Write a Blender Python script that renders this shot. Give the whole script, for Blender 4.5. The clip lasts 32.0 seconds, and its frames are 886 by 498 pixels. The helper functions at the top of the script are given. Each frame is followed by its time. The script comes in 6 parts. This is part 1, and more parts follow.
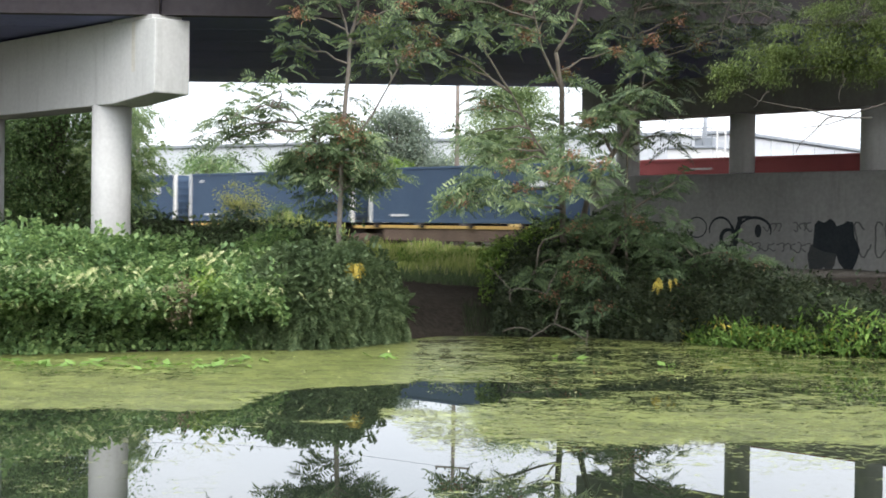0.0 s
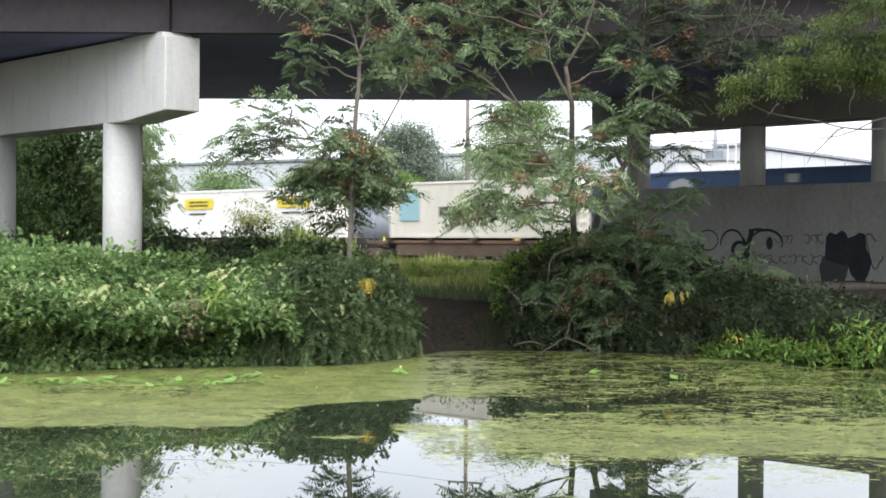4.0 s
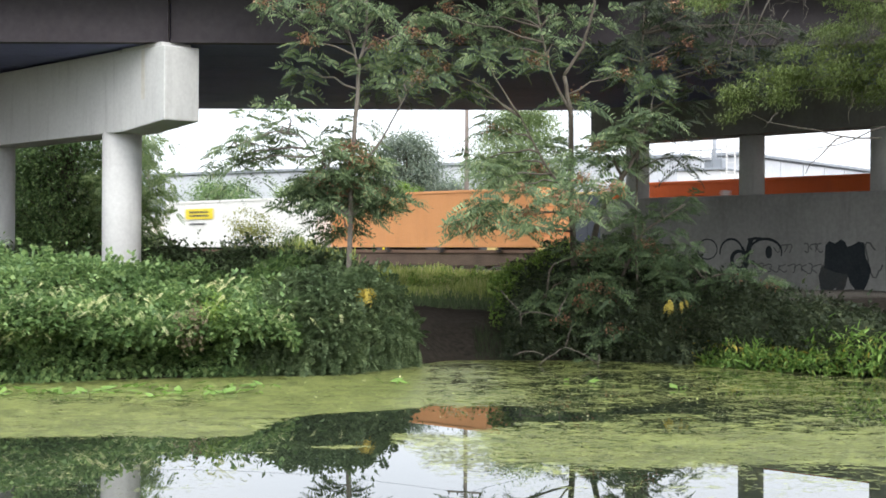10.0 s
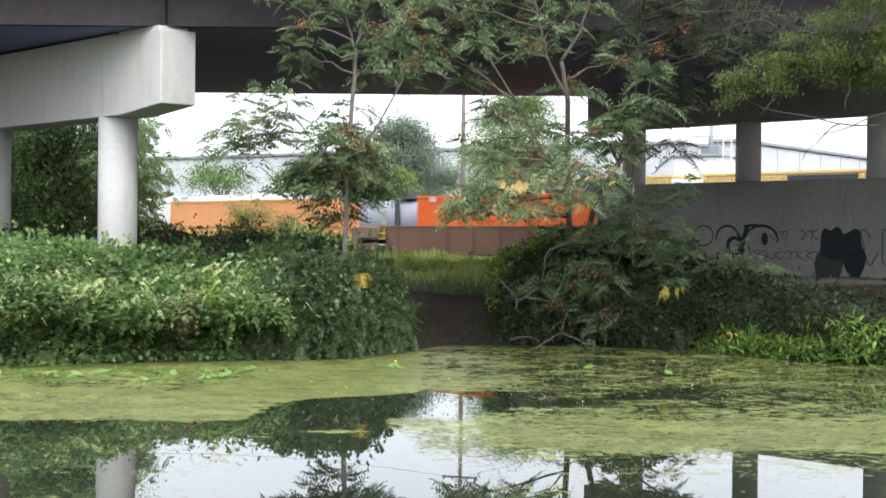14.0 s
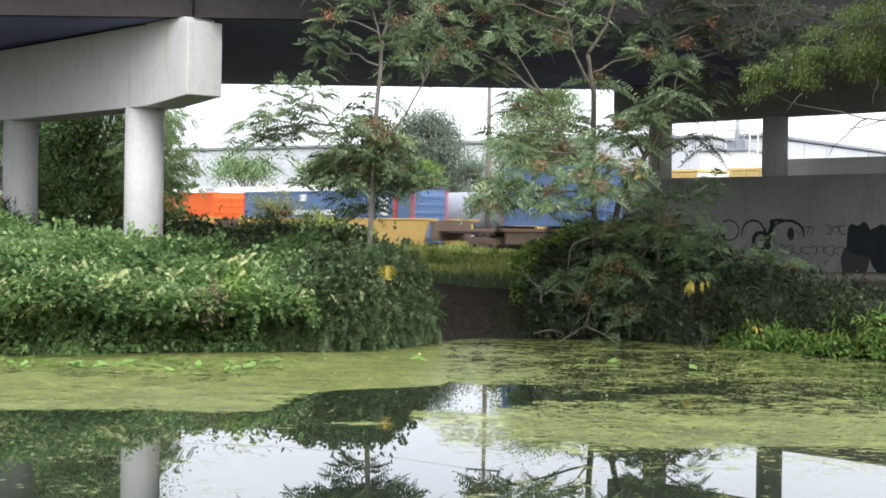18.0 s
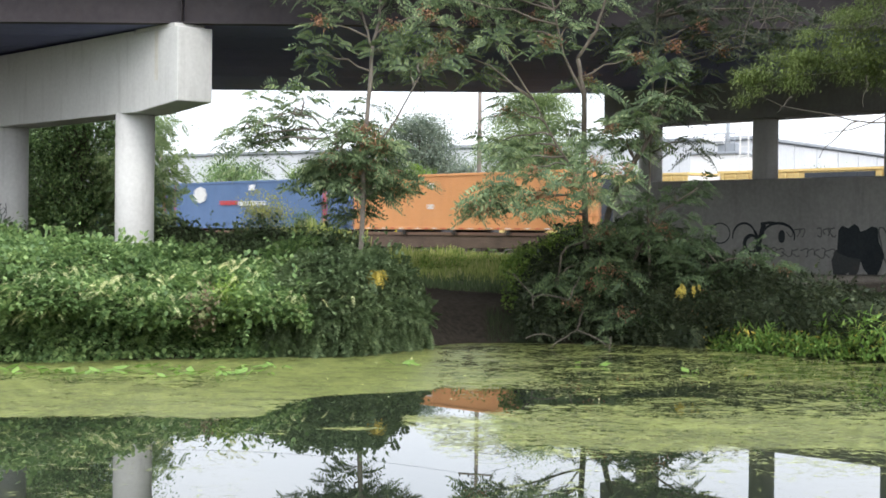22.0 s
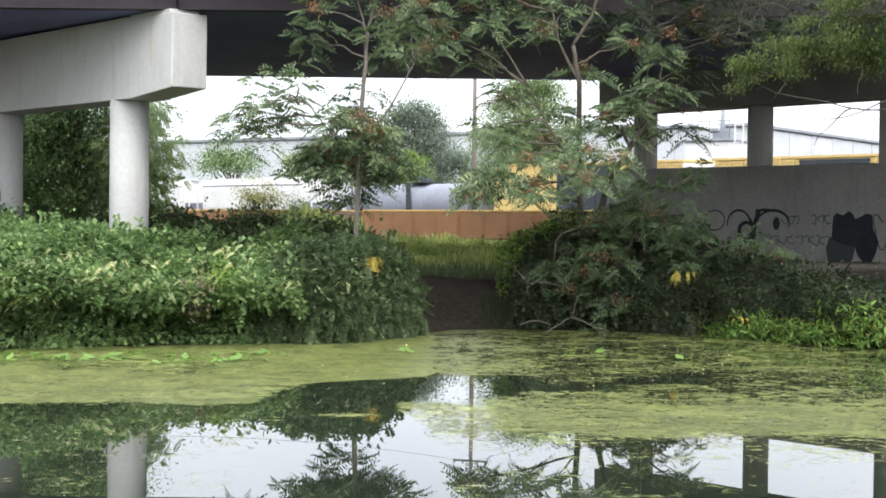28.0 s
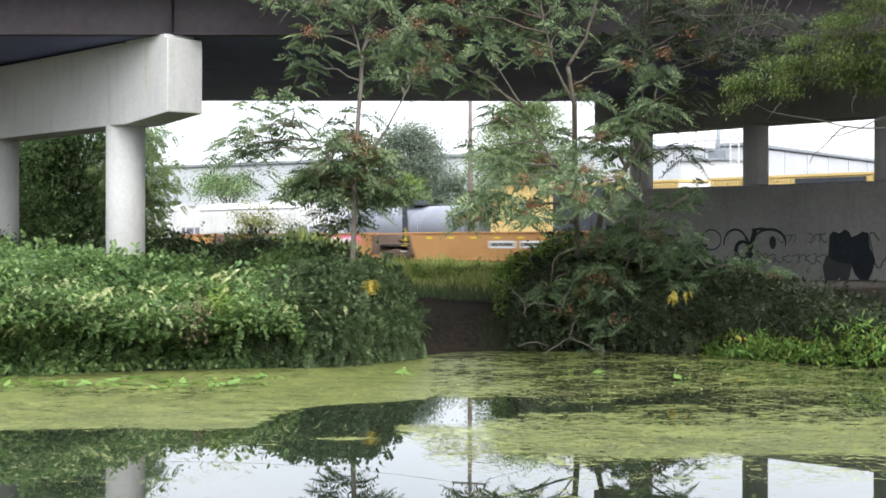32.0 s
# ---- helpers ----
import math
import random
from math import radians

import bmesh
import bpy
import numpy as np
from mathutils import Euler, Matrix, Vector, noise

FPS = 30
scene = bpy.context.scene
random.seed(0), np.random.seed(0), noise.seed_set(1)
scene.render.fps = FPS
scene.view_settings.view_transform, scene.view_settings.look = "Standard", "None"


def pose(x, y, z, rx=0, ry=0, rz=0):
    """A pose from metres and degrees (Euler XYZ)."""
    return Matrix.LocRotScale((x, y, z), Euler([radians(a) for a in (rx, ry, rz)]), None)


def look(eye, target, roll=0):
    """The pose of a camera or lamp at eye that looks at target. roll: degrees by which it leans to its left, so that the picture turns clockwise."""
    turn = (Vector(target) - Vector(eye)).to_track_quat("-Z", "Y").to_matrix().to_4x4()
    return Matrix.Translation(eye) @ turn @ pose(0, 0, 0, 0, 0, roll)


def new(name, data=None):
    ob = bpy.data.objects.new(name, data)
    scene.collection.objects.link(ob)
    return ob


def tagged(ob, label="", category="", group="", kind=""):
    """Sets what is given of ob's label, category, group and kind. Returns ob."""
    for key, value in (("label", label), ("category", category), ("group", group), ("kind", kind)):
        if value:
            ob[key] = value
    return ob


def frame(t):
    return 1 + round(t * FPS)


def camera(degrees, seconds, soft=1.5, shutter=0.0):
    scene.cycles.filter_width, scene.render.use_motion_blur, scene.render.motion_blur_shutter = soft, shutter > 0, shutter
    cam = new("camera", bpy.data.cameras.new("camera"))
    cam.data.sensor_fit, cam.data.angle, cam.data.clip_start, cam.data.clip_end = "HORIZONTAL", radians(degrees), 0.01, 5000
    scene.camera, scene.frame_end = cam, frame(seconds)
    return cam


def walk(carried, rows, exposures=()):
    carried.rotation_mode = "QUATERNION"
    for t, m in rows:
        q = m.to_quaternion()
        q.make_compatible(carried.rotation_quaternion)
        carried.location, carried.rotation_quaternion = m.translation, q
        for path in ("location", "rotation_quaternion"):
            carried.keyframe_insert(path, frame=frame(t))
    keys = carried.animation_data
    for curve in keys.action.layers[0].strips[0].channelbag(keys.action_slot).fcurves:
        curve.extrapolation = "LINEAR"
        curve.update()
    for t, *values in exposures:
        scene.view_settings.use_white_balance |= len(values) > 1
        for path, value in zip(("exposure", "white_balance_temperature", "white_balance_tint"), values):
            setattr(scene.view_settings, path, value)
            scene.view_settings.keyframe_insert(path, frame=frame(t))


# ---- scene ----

# ---------------------------------------------------------------- camera
EYE_Z = 2.66


def aim(yaw, pitch, roll):
    return pose(0, 0, EYE_Z, 0, 0, yaw) @ pose(0, 0, 0, 90 + pitch) @ pose(0, 0, 0, 0, 0, -roll)


cam = camera(32.4, 32.0, soft=1.7, shutter=0.45)
# seconds, yaw, pitch and lean of the hand-held camera, which stays on its spot
AIM = [
    (0, -0.498, -0.776, -0.774), (0.5, -1.070, -0.632, -0.860), (1, -0.909, -0.358, -1.304), (1.5, -1.119, 0.076, -0.762), (2, -0.850, 0.115, -0.770),
    (2.5, -0.616, 0.019, -0.433), (3, -0.336, -0.163, -0.349), (3.5, -0.177, -0.243, -0.327), (5.5, 0.139, -0.079, -0.450), (6, 0.215, -0.056, -0.485),
    (6.5, 0.264, -0.058, -0.595), (7, 0.308, -0.096, -0.438), (7.5, 0.148, -0.127, -0.394), (8, 0.012, -0.145, -0.243), (8.5, 0.027, -0.074, -0.003), (9,
    0.000, 0.085, 0.001), (9.5, -0.063, 0.141, -0.028), (10, -0.100, 0.133, -0.239), (10.5, -0.139, 0.108, -0.342), (11, -0.161, 0.101, -0.722), (11.5,
    -0.193, -0.022, -0.665), (12, -0.199, -0.111, -0.468), (12.5, -0.273, -0.167, -0.390), (13, -0.326, -0.272, -0.530), (13.5, -0.319, -0.372, -0.532),
    (14, -0.253, -0.422, -0.525), (14.5, 0.211, -0.436, -0.323), (16.5, 0.477, -0.789, -0.630), (17, 0.565, -0.887, -0.775), (17.5, 0.623, -0.898,
    -0.834), (18, 0.676, -0.707, -0.899), (18.5, 0.717, -0.520, -0.856), (19, 0.701, -0.484, -0.895), (19.5, 0.490, -0.505, -0.824), (20, 0.417, -0.511,
    -0.771), (20.5, 0.345, -0.493, -0.571), (21, 0.343, -0.499, -0.627), (21.5, 0.371, -0.513, -0.503), (22, 0.355, -0.531, -0.575), (22.5, 0.208, -0.523,
    -0.560), (23, 0.075, -0.538, -0.512), (23.5, 0.021, -0.586, -0.551), (24, 0.001, -0.721, -0.421), (24.5, 0.025, -0.790, -0.683), (25, 0.048, -0.869,
    -0.536), (25.5, 0.053, -0.924, -0.460), (27.5, 0.150, -1.035, -0.571), (28, 0.155, -1.028, -0.638), (28.5, 0.180, -1.020, -0.489), (29, 0.201, -1.024,
    -0.373), (29.5, 0.189, -1.027, -0.460), (30, 0.368, -0.870, -0.841), (30.5, 0.384, -0.805, -0.577), (31, 0.451, -0.594, -0.834), (31.5, 0.030, -0.307,
    -0.599), (32, 0.043, -0.191, -0.065)]
walk(cam, [(t, aim(y, p, r)) for t, y, p, r in AIM], [(0, 0.57, 6480, 12), (32, 0.57, 6480, 12)])

# ---------------------------------------------------------------- world and light
world = bpy.data.worlds.new("overcast_sky")
scene.world = world
world.use_nodes = True
wt = world.node_tree
wt.nodes.clear()
w_out = wt.nodes.new("ShaderNodeOutputWorld")
w_bg = wt.nodes.new("ShaderNodeBackground")
w_sky = wt.nodes.new("ShaderNodeTexSky")
w_sky.sky_type, w_sky.sun_disc = "NISHITA", False
w_sky.sun_elevation, w_sky.sun_rotation = radians(45), radians(149)
w_noise = wt.nodes.new("ShaderNodeTexNoise")
w_noise.inputs["Scale"].default_value, w_noise.inputs["Detail"].default_value = 2.2, 5
w_ramp = wt.nodes.new("ShaderNodeValToRGB")
w_ramp.color_ramp.elements[0].position, w_ramp.color_ramp.elements[1].position = 0.35, 0.7
w_ramp.color_ramp.elements[0].color, w_ramp.color_ramp.elements[1].color = (9.2, 9.8, 10.6, 1), (12.2, 12.5, 12.7, 1)
w_mix = wt.nodes.new("ShaderNodeMixRGB")
w_mix.inputs[0].default_value = 0.85
wt.links.new(w_noise.outputs["Fac"], w_ramp.inputs["Fac"])
wt.links.new(w_sky.outputs[0], w_mix.inputs[1])
wt.links.new(w_ramp.outputs[0], w_mix.inputs[2])
# an overcast sky is brighter towards the zenith
w_dir, w_sep, w_rise = wt.nodes.new("ShaderNodeTexCoord"), wt.nodes.new("ShaderNodeSeparateXYZ"), wt.nodes.new("ShaderNodeMapRange")
w_rise.inputs["To Min"].default_value, w_rise.inputs["To Max"].default_value = 0.58, 1.62
w_grade = wt.nodes.new("ShaderNodeMixRGB")
w_grade.blend_type, w_grade.inputs[0].default_value = "MULTIPLY", 1.0
wt.links.new(w_dir.outputs["Generated"], w_sep.inputs[0])
wt.links.new(w_sep.outputs["Z"], w_rise.inputs["Value"])
wt.links.new(w_mix.outputs[0], w_grade.inputs[1])
wt.links.new(w_rise.outputs[0], w_grade.inputs[2])
wt.links.new(w_grade.outputs[0], w_bg.inputs["Color"])
w_bg.inputs["Strength"].default_value = 0.19
wt.links.new(w_bg.outputs[0], w_out.inputs["Surface"])

sun_data = bpy.data.lights.new("sun", "SUN")
sun_data.energy, sun_data.angle, sun_data.color = 1.5, radians(35), (1.0, 0.97, 0.95)
sun = new("sun", sun_data)
sun.matrix_world = look((30, -10, 59), (0, 40, 0))

# ---------------------------------------------------------------- materials


def shader(name):
    m = bpy.data.materials.new(name)
    m.use_nodes = True
    nt = m.node_tree
    return m, nt, nt.nodes["Principled BSDF"]


def node(nt, kind, **inputs):
    n = nt.nodes.new(kind)
    for key, value in inputs.items():
        n.inputs[key].default_value = value
    return n


def tint(nt, fac, stops):
    r = nt.nodes.new("ShaderNodeValToRGB")
    el = r.color_ramp.elements
    while len(el) < len(stops):
        el.new(0.5)
    for e, (p, c) in zip(el, stops):
        e.position, e.color = p, (*c, 1)
    nt.links.new(fac, r.inputs["Fac"])
    return r.outputs["Color"]


def blend(nt, kind, fac, a, b):
    n = nt.nodes.new("ShaderNodeMixRGB")
    n.blend_type = kind
    for socket, v in zip(n.inputs, (fac, a, b)):
        if isinstance(v, (int, float)):
            socket.default_value = v
        elif isinstance(v, tuple):
            socket.default_value = (*v, 1)
        else:
            nt.links.new(v, socket)
    return n.outputs[0]


def noise_at(nt, scale, detail=4, rough=0.55, stretch=None, space="Object"):
    tc = nt.nodes.new("ShaderNodeTexCoord")
    src = tc.outputs["Object"]
    if space == "World":
        src = nt.nodes.new("ShaderNodeNewGeometry").outputs["Position"]
    mp = nt.nodes.new("ShaderNodeMapping")
    if stretch:
        mp.inputs["Scale"].default_value = stretch
    nt.links.new(src, mp.inputs["Vector"])
    n = node(nt, "ShaderNodeTexNoise", Scale=scale, Detail=detail, Roughness=rough)
    nt.links.new(mp.outputs[0], n.inputs["Vector"])
    return n.outputs["Fac"]


def bump(nt, bsdf, height, strength, distance=0.02):
    b = node(nt, "ShaderNodeBump", Strength=strength, Distance=distance)
    nt.links.new(height, b.inputs["Height"])
    nt.links.new(b.outputs[0], bsdf.inputs["Normal"])


def surface(name, dark, light, rough=0.7, metal=0.0, gloss=0.25, grain=14.0, patch=0.8, streak=None, dirt=(0.1, 0.08, 0.06), dirty=0.3, relief=0.2, spread=0.0):
    """Two scales of tone, vertical streaks or blotches of dirt, and a fine relief."""
    m, nt, b = shader(name)
    g = noise_at(nt, grain, 6)
    p = noise_at(nt, patch, 3)
    mix = blend(nt, "MIX", 0.5, g, p)
    col = tint(nt, mix, [(0.35, dark), (0.65, light)])
    d = noise_at(nt, 1.6, 6, 0.65, streak or (1, 1, 1))
    mask = tint(nt, d, [(0.52, (0, 0, 0)), (0.74, (dirty, dirty, dirty))])
    col = blend(nt, "MIX", mask, col, dirt)
    if spread:
        info = nt.nodes.new("ShaderNodeObjectInfo")
        var = tint(nt, info.outputs["Random"], [(0, (1 - spread,) * 3), (1, (1 + spread,) * 3)])
        col = blend(nt, "MULTIPLY", 1.0, col, var)
    nt.links.new(col, b.inputs["Base Color"])
    b.inputs["Roughness"].default_value, b.inputs["Metallic"].default_value = rough, metal
    b.inputs["Specular IOR Level"].default_value = gloss
    bump(nt, b, g, relief)
    return m


def foliage(name, stops, rough=0.5, through_light=0.35):
    m, nt, b = shader(name)
    geo = nt.nodes.new("ShaderNodeNewGeometry")
    stops = [(p, (r * 1.06, g, b * 1.06)) for p, (r, g, b) in stops]
    col = tint(nt, geo.outputs["Random Per Island"], stops)
    patch = noise_at(nt, 0.9, 3, space="World")
    var = tint(nt, patch, [(0.3, (0.74, 0.78, 0.74)), (0.7, (1.18, 1.14, 1.02))])
    col = blend(nt, "MULTIPLY", 1.0, col, var)
    nt.links.new(col, b.inputs["Base Color"])
    b.inputs["Roughness"].default_value = rough
    b.inputs["Specular IOR Level"].default_value = 0.22
    tr = nt.nodes.new("ShaderNodeBsdfTranslucent")
    nt.links.new(col, tr.inputs["Color"])
    mx = node(nt, "ShaderNodeMixShader", Fac=through_light)
    nt.links.new(b.outputs[0], mx.inputs[1])
    nt.links.new(tr.outputs[0], mx.inputs[2])
    nt.links.new(mx.outputs[0], nt.nodes["Material Output"].inputs["Surface"])
    return m


def plain(name, colour, rough=0.6, metal=0.0):
    d = tuple(c * 0.85 for c in colour)
    return surface(name, d, colour, rough, metal, dirty=0.15, relief=0.08)


M = {}
M["concrete"] = surface("pale_concrete", (0.5, 0.495, 0.47), (0.6, 0.595, 0.565), 0.9, grain=9, patch=0.5, streak=(2.2, 2.2, 0.25), dirt=(0.28, 0.27, 0.25), dirty=0.35, relief=0.15)
M["wall_concrete"] = surface("grey_concrete", (0.26, 0.256, 0.238), (0.36, 0.354, 0.33), 0.92, grain=7, patch=0.4, streak=(1.5, 1.5, 0.2), dirt=(0.2, 0.19, 0.175), dirty=0.5, relief=0.2)
M["girder"] = surface("brown_painted_steel", (0.032, 0.027, 0.03), (0.05, 0.043, 0.046), 0.75, grain=5, patch=0.4, streak=(1.5, 1.5, 0.3), dirt=(0.05, 0.04, 0.038), dirty=0.5)
M["girder_dark"] = surface("dark_painted_steel", (0.16, 0.165, 0.33), (0.2, 0.205, 0.4), 0.8, grain=5, patch=0.4)
M["deck"] = surface("soffit_concrete", (0.3, 0.3, 0.3), (0.4, 0.4, 0.39), 0.95)
M["rust_stain"] = surface("rust_stain", (0.46, 0.43, 0.36), (0.57, 0.545, 0.48), 0.9, patch=3.0, dirty=0.3)
M["ballast"] = surface("grey_ballast", (0.14, 0.13, 0.12), (0.3, 0.28, 0.26), 1.0, grain=24, patch=1.0, relief=1.0)
M["rail"] = surface("worn_rail_steel", (0.13, 0.1, 0.08), (0.24, 0.2, 0.17), 0.5, 0.6)
M["tie"] = surface("creosoted_timber", (0.04, 0.033, 0.028), (0.09, 0.075, 0.06), 0.95)
M["bark"] = surface("grey_bark", (0.095, 0.083, 0.068), (0.19, 0.166, 0.14), 0.95, grain=18, patch=2.0, streak=(6, 6, 0.8), relief=0.6)
M["dead_wood"] = surface("bleached_dead_wood", (0.07, 0.06, 0.05), (0.13, 0.115, 0.095), 0.95, grain=20, relief=0.4)
M["dark_bark"] = surface("dark_bark", (0.07, 0.06, 0.048), (0.15, 0.128, 0.1), 0.95, grain=16, relief=0.5)
M["pole_wood"] = surface("weathered_pole", (0.12, 0.1, 0.085), (0.2, 0.17, 0.145), 0.95, grain=20, streak=(6, 6, 0.3))
M["wire"] = plain("black_wire", (0.03, 0.03, 0.03))
M["warehouse"] = surface("white_sheet_wall", (0.46, 0.475, 0.49), (0.56, 0.575, 0.59), 0.7, grain=2, patch=0.15, streak=(3, 3, 0.2), dirt=(0.4, 0.41, 0.42), dirty=0.5)
M["warehouse_trim"] = surface("grey_roof_trim", (0.22, 0.24, 0.26), (0.3, 0.32, 0.34), 0.7)
M["white_paint"] = surface("white_paint", (0.6, 0.6, 0.59), (0.71, 0.71, 0.7), 0.5, dirty=0.25, dirt=(0.4, 0.38, 0.35))
M["black_paint"] = plain("black_paint", (0.02, 0.02, 0.022), 0.6)
M["spray_black"] = surface("black_spray_paint", (0.016, 0.021, 0.024), (0.034, 0.042, 0.046), 0.8, dirty=0.1)
M["spray_grey"] = surface("faded_spray_paint", (0.09, 0.09, 0.09), (0.14, 0.14, 0.135), 0.85)
M["spray_slate"] = surface("slate_grey_paint", (0.045, 0.05, 0.05), (0.07, 0.075, 0.074), 0.85)
M["spray_pink"] = plain("pink_spray_paint", (0.75, 0.18, 0.25))
M["spray_white"] = plain("white_spray_paint", (0.75, 0.75, 0.76))
M["spray_pale"] = plain("pale_faded_spray_paint", (0.5, 0.48, 0.45))
M["spray_cyan"] = plain("cyan_spray_paint", (0.3, 0.5, 0.55))
M["spray_blue"] = plain("blue_spray_paint", (0.17, 0.28, 0.4))
M["spray_red"] = plain("red_spray_paint", (0.5, 0.06, 0.06))
M["yellow_label"] = surface("yellow_vinyl", (0.66, 0.5, 0.02), (0.78, 0.62, 0.05), 0.5, dirty=0.1)
M["ink"] = plain("dark_ink", (0.05, 0.05, 0.05))
M["under"] = surface("dark_underframe", (0.018, 0.016, 0.015), (0.045, 0.038, 0.033), 0.85)
M["truck"] = surface("rusty_truck_steel", (0.075, 0.052, 0.04), (0.16, 0.11, 0.08), 0.85)
M["wheel_steel"] = surface("wheel_steel", (0.06, 0.045, 0.035), (0.13, 0.1, 0.08), 0.6, 0.5)

M["leaf_bank"] = foliage("bank_leaves", [(0, (0.068, 0.13, 0.048)), (0.45, (0.128, 0.222, 0.08)), (0.8, (0.2, 0.315, 0.118)), (1, (0.26, 0.37, 0.15))], through_light=0.4)
# darker green than the bank leaves, some shade put into the colour
M["leaf_dark"] = foliage("shade_darkened_leaves", [(0, (0.06, 0.095, 0.045)), (0.6, (0.1, 0.155, 0.072)), (1, (0.17, 0.235, 0.115))])
M["leaf_sumac"] = foliage("compound_leaves", [(0, (0.047, 0.081, 0.039)), (0.5, (0.086, 0.135, 0.063)), (0.85, (0.149, 0.211, 0.097)), (1, (0.252, 0.315, 0.162))], through_light=0.16)
M["leaf_willow"] = foliage("willow_leaves", [(0, (0.07, 0.108, 0.034)), (0.5, (0.115, 0.165, 0.05)), (1, (0.18, 0.245, 0.078))], through_light=0.4)
M["leaf_light"] = foliage("light_leaves", [(0, (0.1, 0.18, 0.035)), (0.6, (0.16, 0.265, 0.055)), (1, (0.24, 0.35, 0.08))], through_light=0.4)
M["leaf_marsh"] = foliage("marsh_leaves", [(0, (0.09, 0.18, 0.042)), (0.5, (0.14, 0.255, 0.06)), (0.85, (0.2, 0.32, 0.078)), (1, (0.27, 0.28, 0.075))], through_light=0.35)
M["leaf_far"] = foliage("far_leaves", [(0, (0.1, 0.16, 0.062)), (0.6, (0.17, 0.255, 0.1)), (1, (0.28, 0.37, 0.17))], through_light=0.45)
M["leaf_pine"] = foliage("far_dark_leaves", [(0, (0.12, 0.16, 0.13)), (0.6, (0.17, 0.225, 0.17)), (1, (0.24, 0.3, 0.22))], through_light=0.4)
# sumac green again, darkened in the colour for the shaded low growth
M["leaf_deep"] = foliage("deep_shade_tinted_leaves", [(0, (0.05, 0.085, 0.041)), (0.6, (0.085, 0.135, 0.062)), (1, (0.135, 0.195, 0.088))])
# near-black copy of the leaf greens, with the shade put into the colour
M["leaf_shade"] = foliage("shade_tinted_leaves", [(0, (0.022, 0.034, 0.019)), (0.6, (0.04, 0.057, 0.03)), (1, (0.07, 0.092, 0.047))])
M["leaf_shrub"] = foliage("pale_shrub_leaves", [(0, (0.2, 0.24, 0.07)), (0.6, (0.31, 0.34, 0.11)), (1, (0.42, 0.42, 0.15))], through_light=0.5)
M["flower"] = foliage("cream_flowers", [(0, (0.32, 0.39, 0.17)), (0.6, (0.44, 0.49, 0.25)), (1, (0.58, 0.59, 0.37))])
M["yellow_leaf"] = foliage("yellow_leaves", [(0, (0.26, 0.215, 0.035)), (1, (0.42, 0.35, 0.065))])
M["withered"] = foliage("withered_stems", [(0, (0.1, 0.085, 0.05)), (1, (0.22, 0.19, 0.12))])
M["raft"] = foliage("duckweed_rafts", [(0, (0.045, 0.06, 0.024)), (0.4, (0.1, 0.118, 0.042)), (0.8, (0.16, 0.18, 0.068)), (1, (0.25, 0.265, 0.13))], 0.4, 0.1)
M["seed"] = foliage("rusty_seeds", [(0, (0.2, 0.1, 0.06)), (0.6, (0.3, 0.17, 0.105)), (1, (0.41, 0.26, 0.165))])
M["grass"] = foliage("grass_blades", [(0, (0.14, 0.2, 0.052)), (0.5, (0.24, 0.31, 0.085)), (0.85, (0.34, 0.39, 0.13)), (1, (0.45, 0.43, 0.22))])

# ---------------------------------------------------------------- mesh tools


def mesh(name, verts, faces, material, parent=None, label="", smooth=False):
    me = bpy.data.meshes.new(name)
    me.from_pydata(verts if isinstance(verts, list) else verts.tolist(), [], faces if isinstance(faces, list) else faces.tolist())
    if smooth:
        me.polygons.foreach_set("use_smooth", [True] * len(me.polygons))
    me.materials.append(material)
    ob = new(name, me)
    ob.parent = parent
    return tagged(ob, label)


def part(name, bm, material, parent, label=""):
    me = bpy.data.meshes.new(name)
    bm.to_mesh(me)
    bm.free()
    me.materials.append(material)
    ob = new(name, me)
    ob.parent = parent
    return tagged(ob, label)


def empty(name, m, label="", category="", group="", kind=""):
    ob = new(name)
    ob.matrix_basis = m
    return tagged(ob, label, category, group, kind)


def box_into(bm, x0, x1, y0, y1, z0, z1, bevel=0.0):
    m = Matrix.Translation(((x0 + x1) / 2, (y0 + y1) / 2, (z0 + z1) / 2)) @ Matrix.Diagonal((x1 - x0, y1 - y0, z1 - z0, 1))
    r = bmesh.ops.create_cube(bm, size=1, matrix=m)
    if bevel:
        edges = list({e for v in r["verts"] for e in v.link_edges})
        bmesh.ops.bevel(bm, geom=edges, offset=bevel, segments=1, affect="EDGES")


def box(x0, x1, y0, y1, z0, z1, bevel=0.02):
    bm = bmesh.new()
    box_into(bm, x0, x1, y0, y1, z0, z1, bevel)
    return bm


def cyl(radius, depth, m, seg=20, radius2=None, bevel=0.0):
    bm = bmesh.new()
    bmesh.ops.create_cone(bm, cap_ends=True, segments=seg, radius1=radius, radius2=radius if radius2 is None else radius2, depth=depth, matrix=m)
    if bevel:
        bmesh.ops.bevel(bm, geom=[e for e in bm.edges if len(e.link_faces) == 2 and any(len(f.verts) > 4 for f in e.link_faces)], offset=bevel, segments=2, affect="EDGES")
    for f in bm.faces:
        f.smooth = len(f.verts) == 4
    return bm


def prism(profile, y0, y1):
    """A bmesh with the (x, z) outline swept from y0 to y1."""
    bm = bmesh.new()
    a = [bm.verts.new((x, y0, z)) for x, z in profile]
    b = [bm.verts.new((x, y1, z)) for x, z in profile]
    n = len(profile)
    bm.faces.new(a)
    bm.faces.new(b[::-1])
    for i in range(n):
        bm.faces.new((a[i], b[i], b[(i + 1) % n], a[(i + 1) % n]))
    bmesh.ops.recalc_face_normals(bm, faces=bm.faces)
    return bm


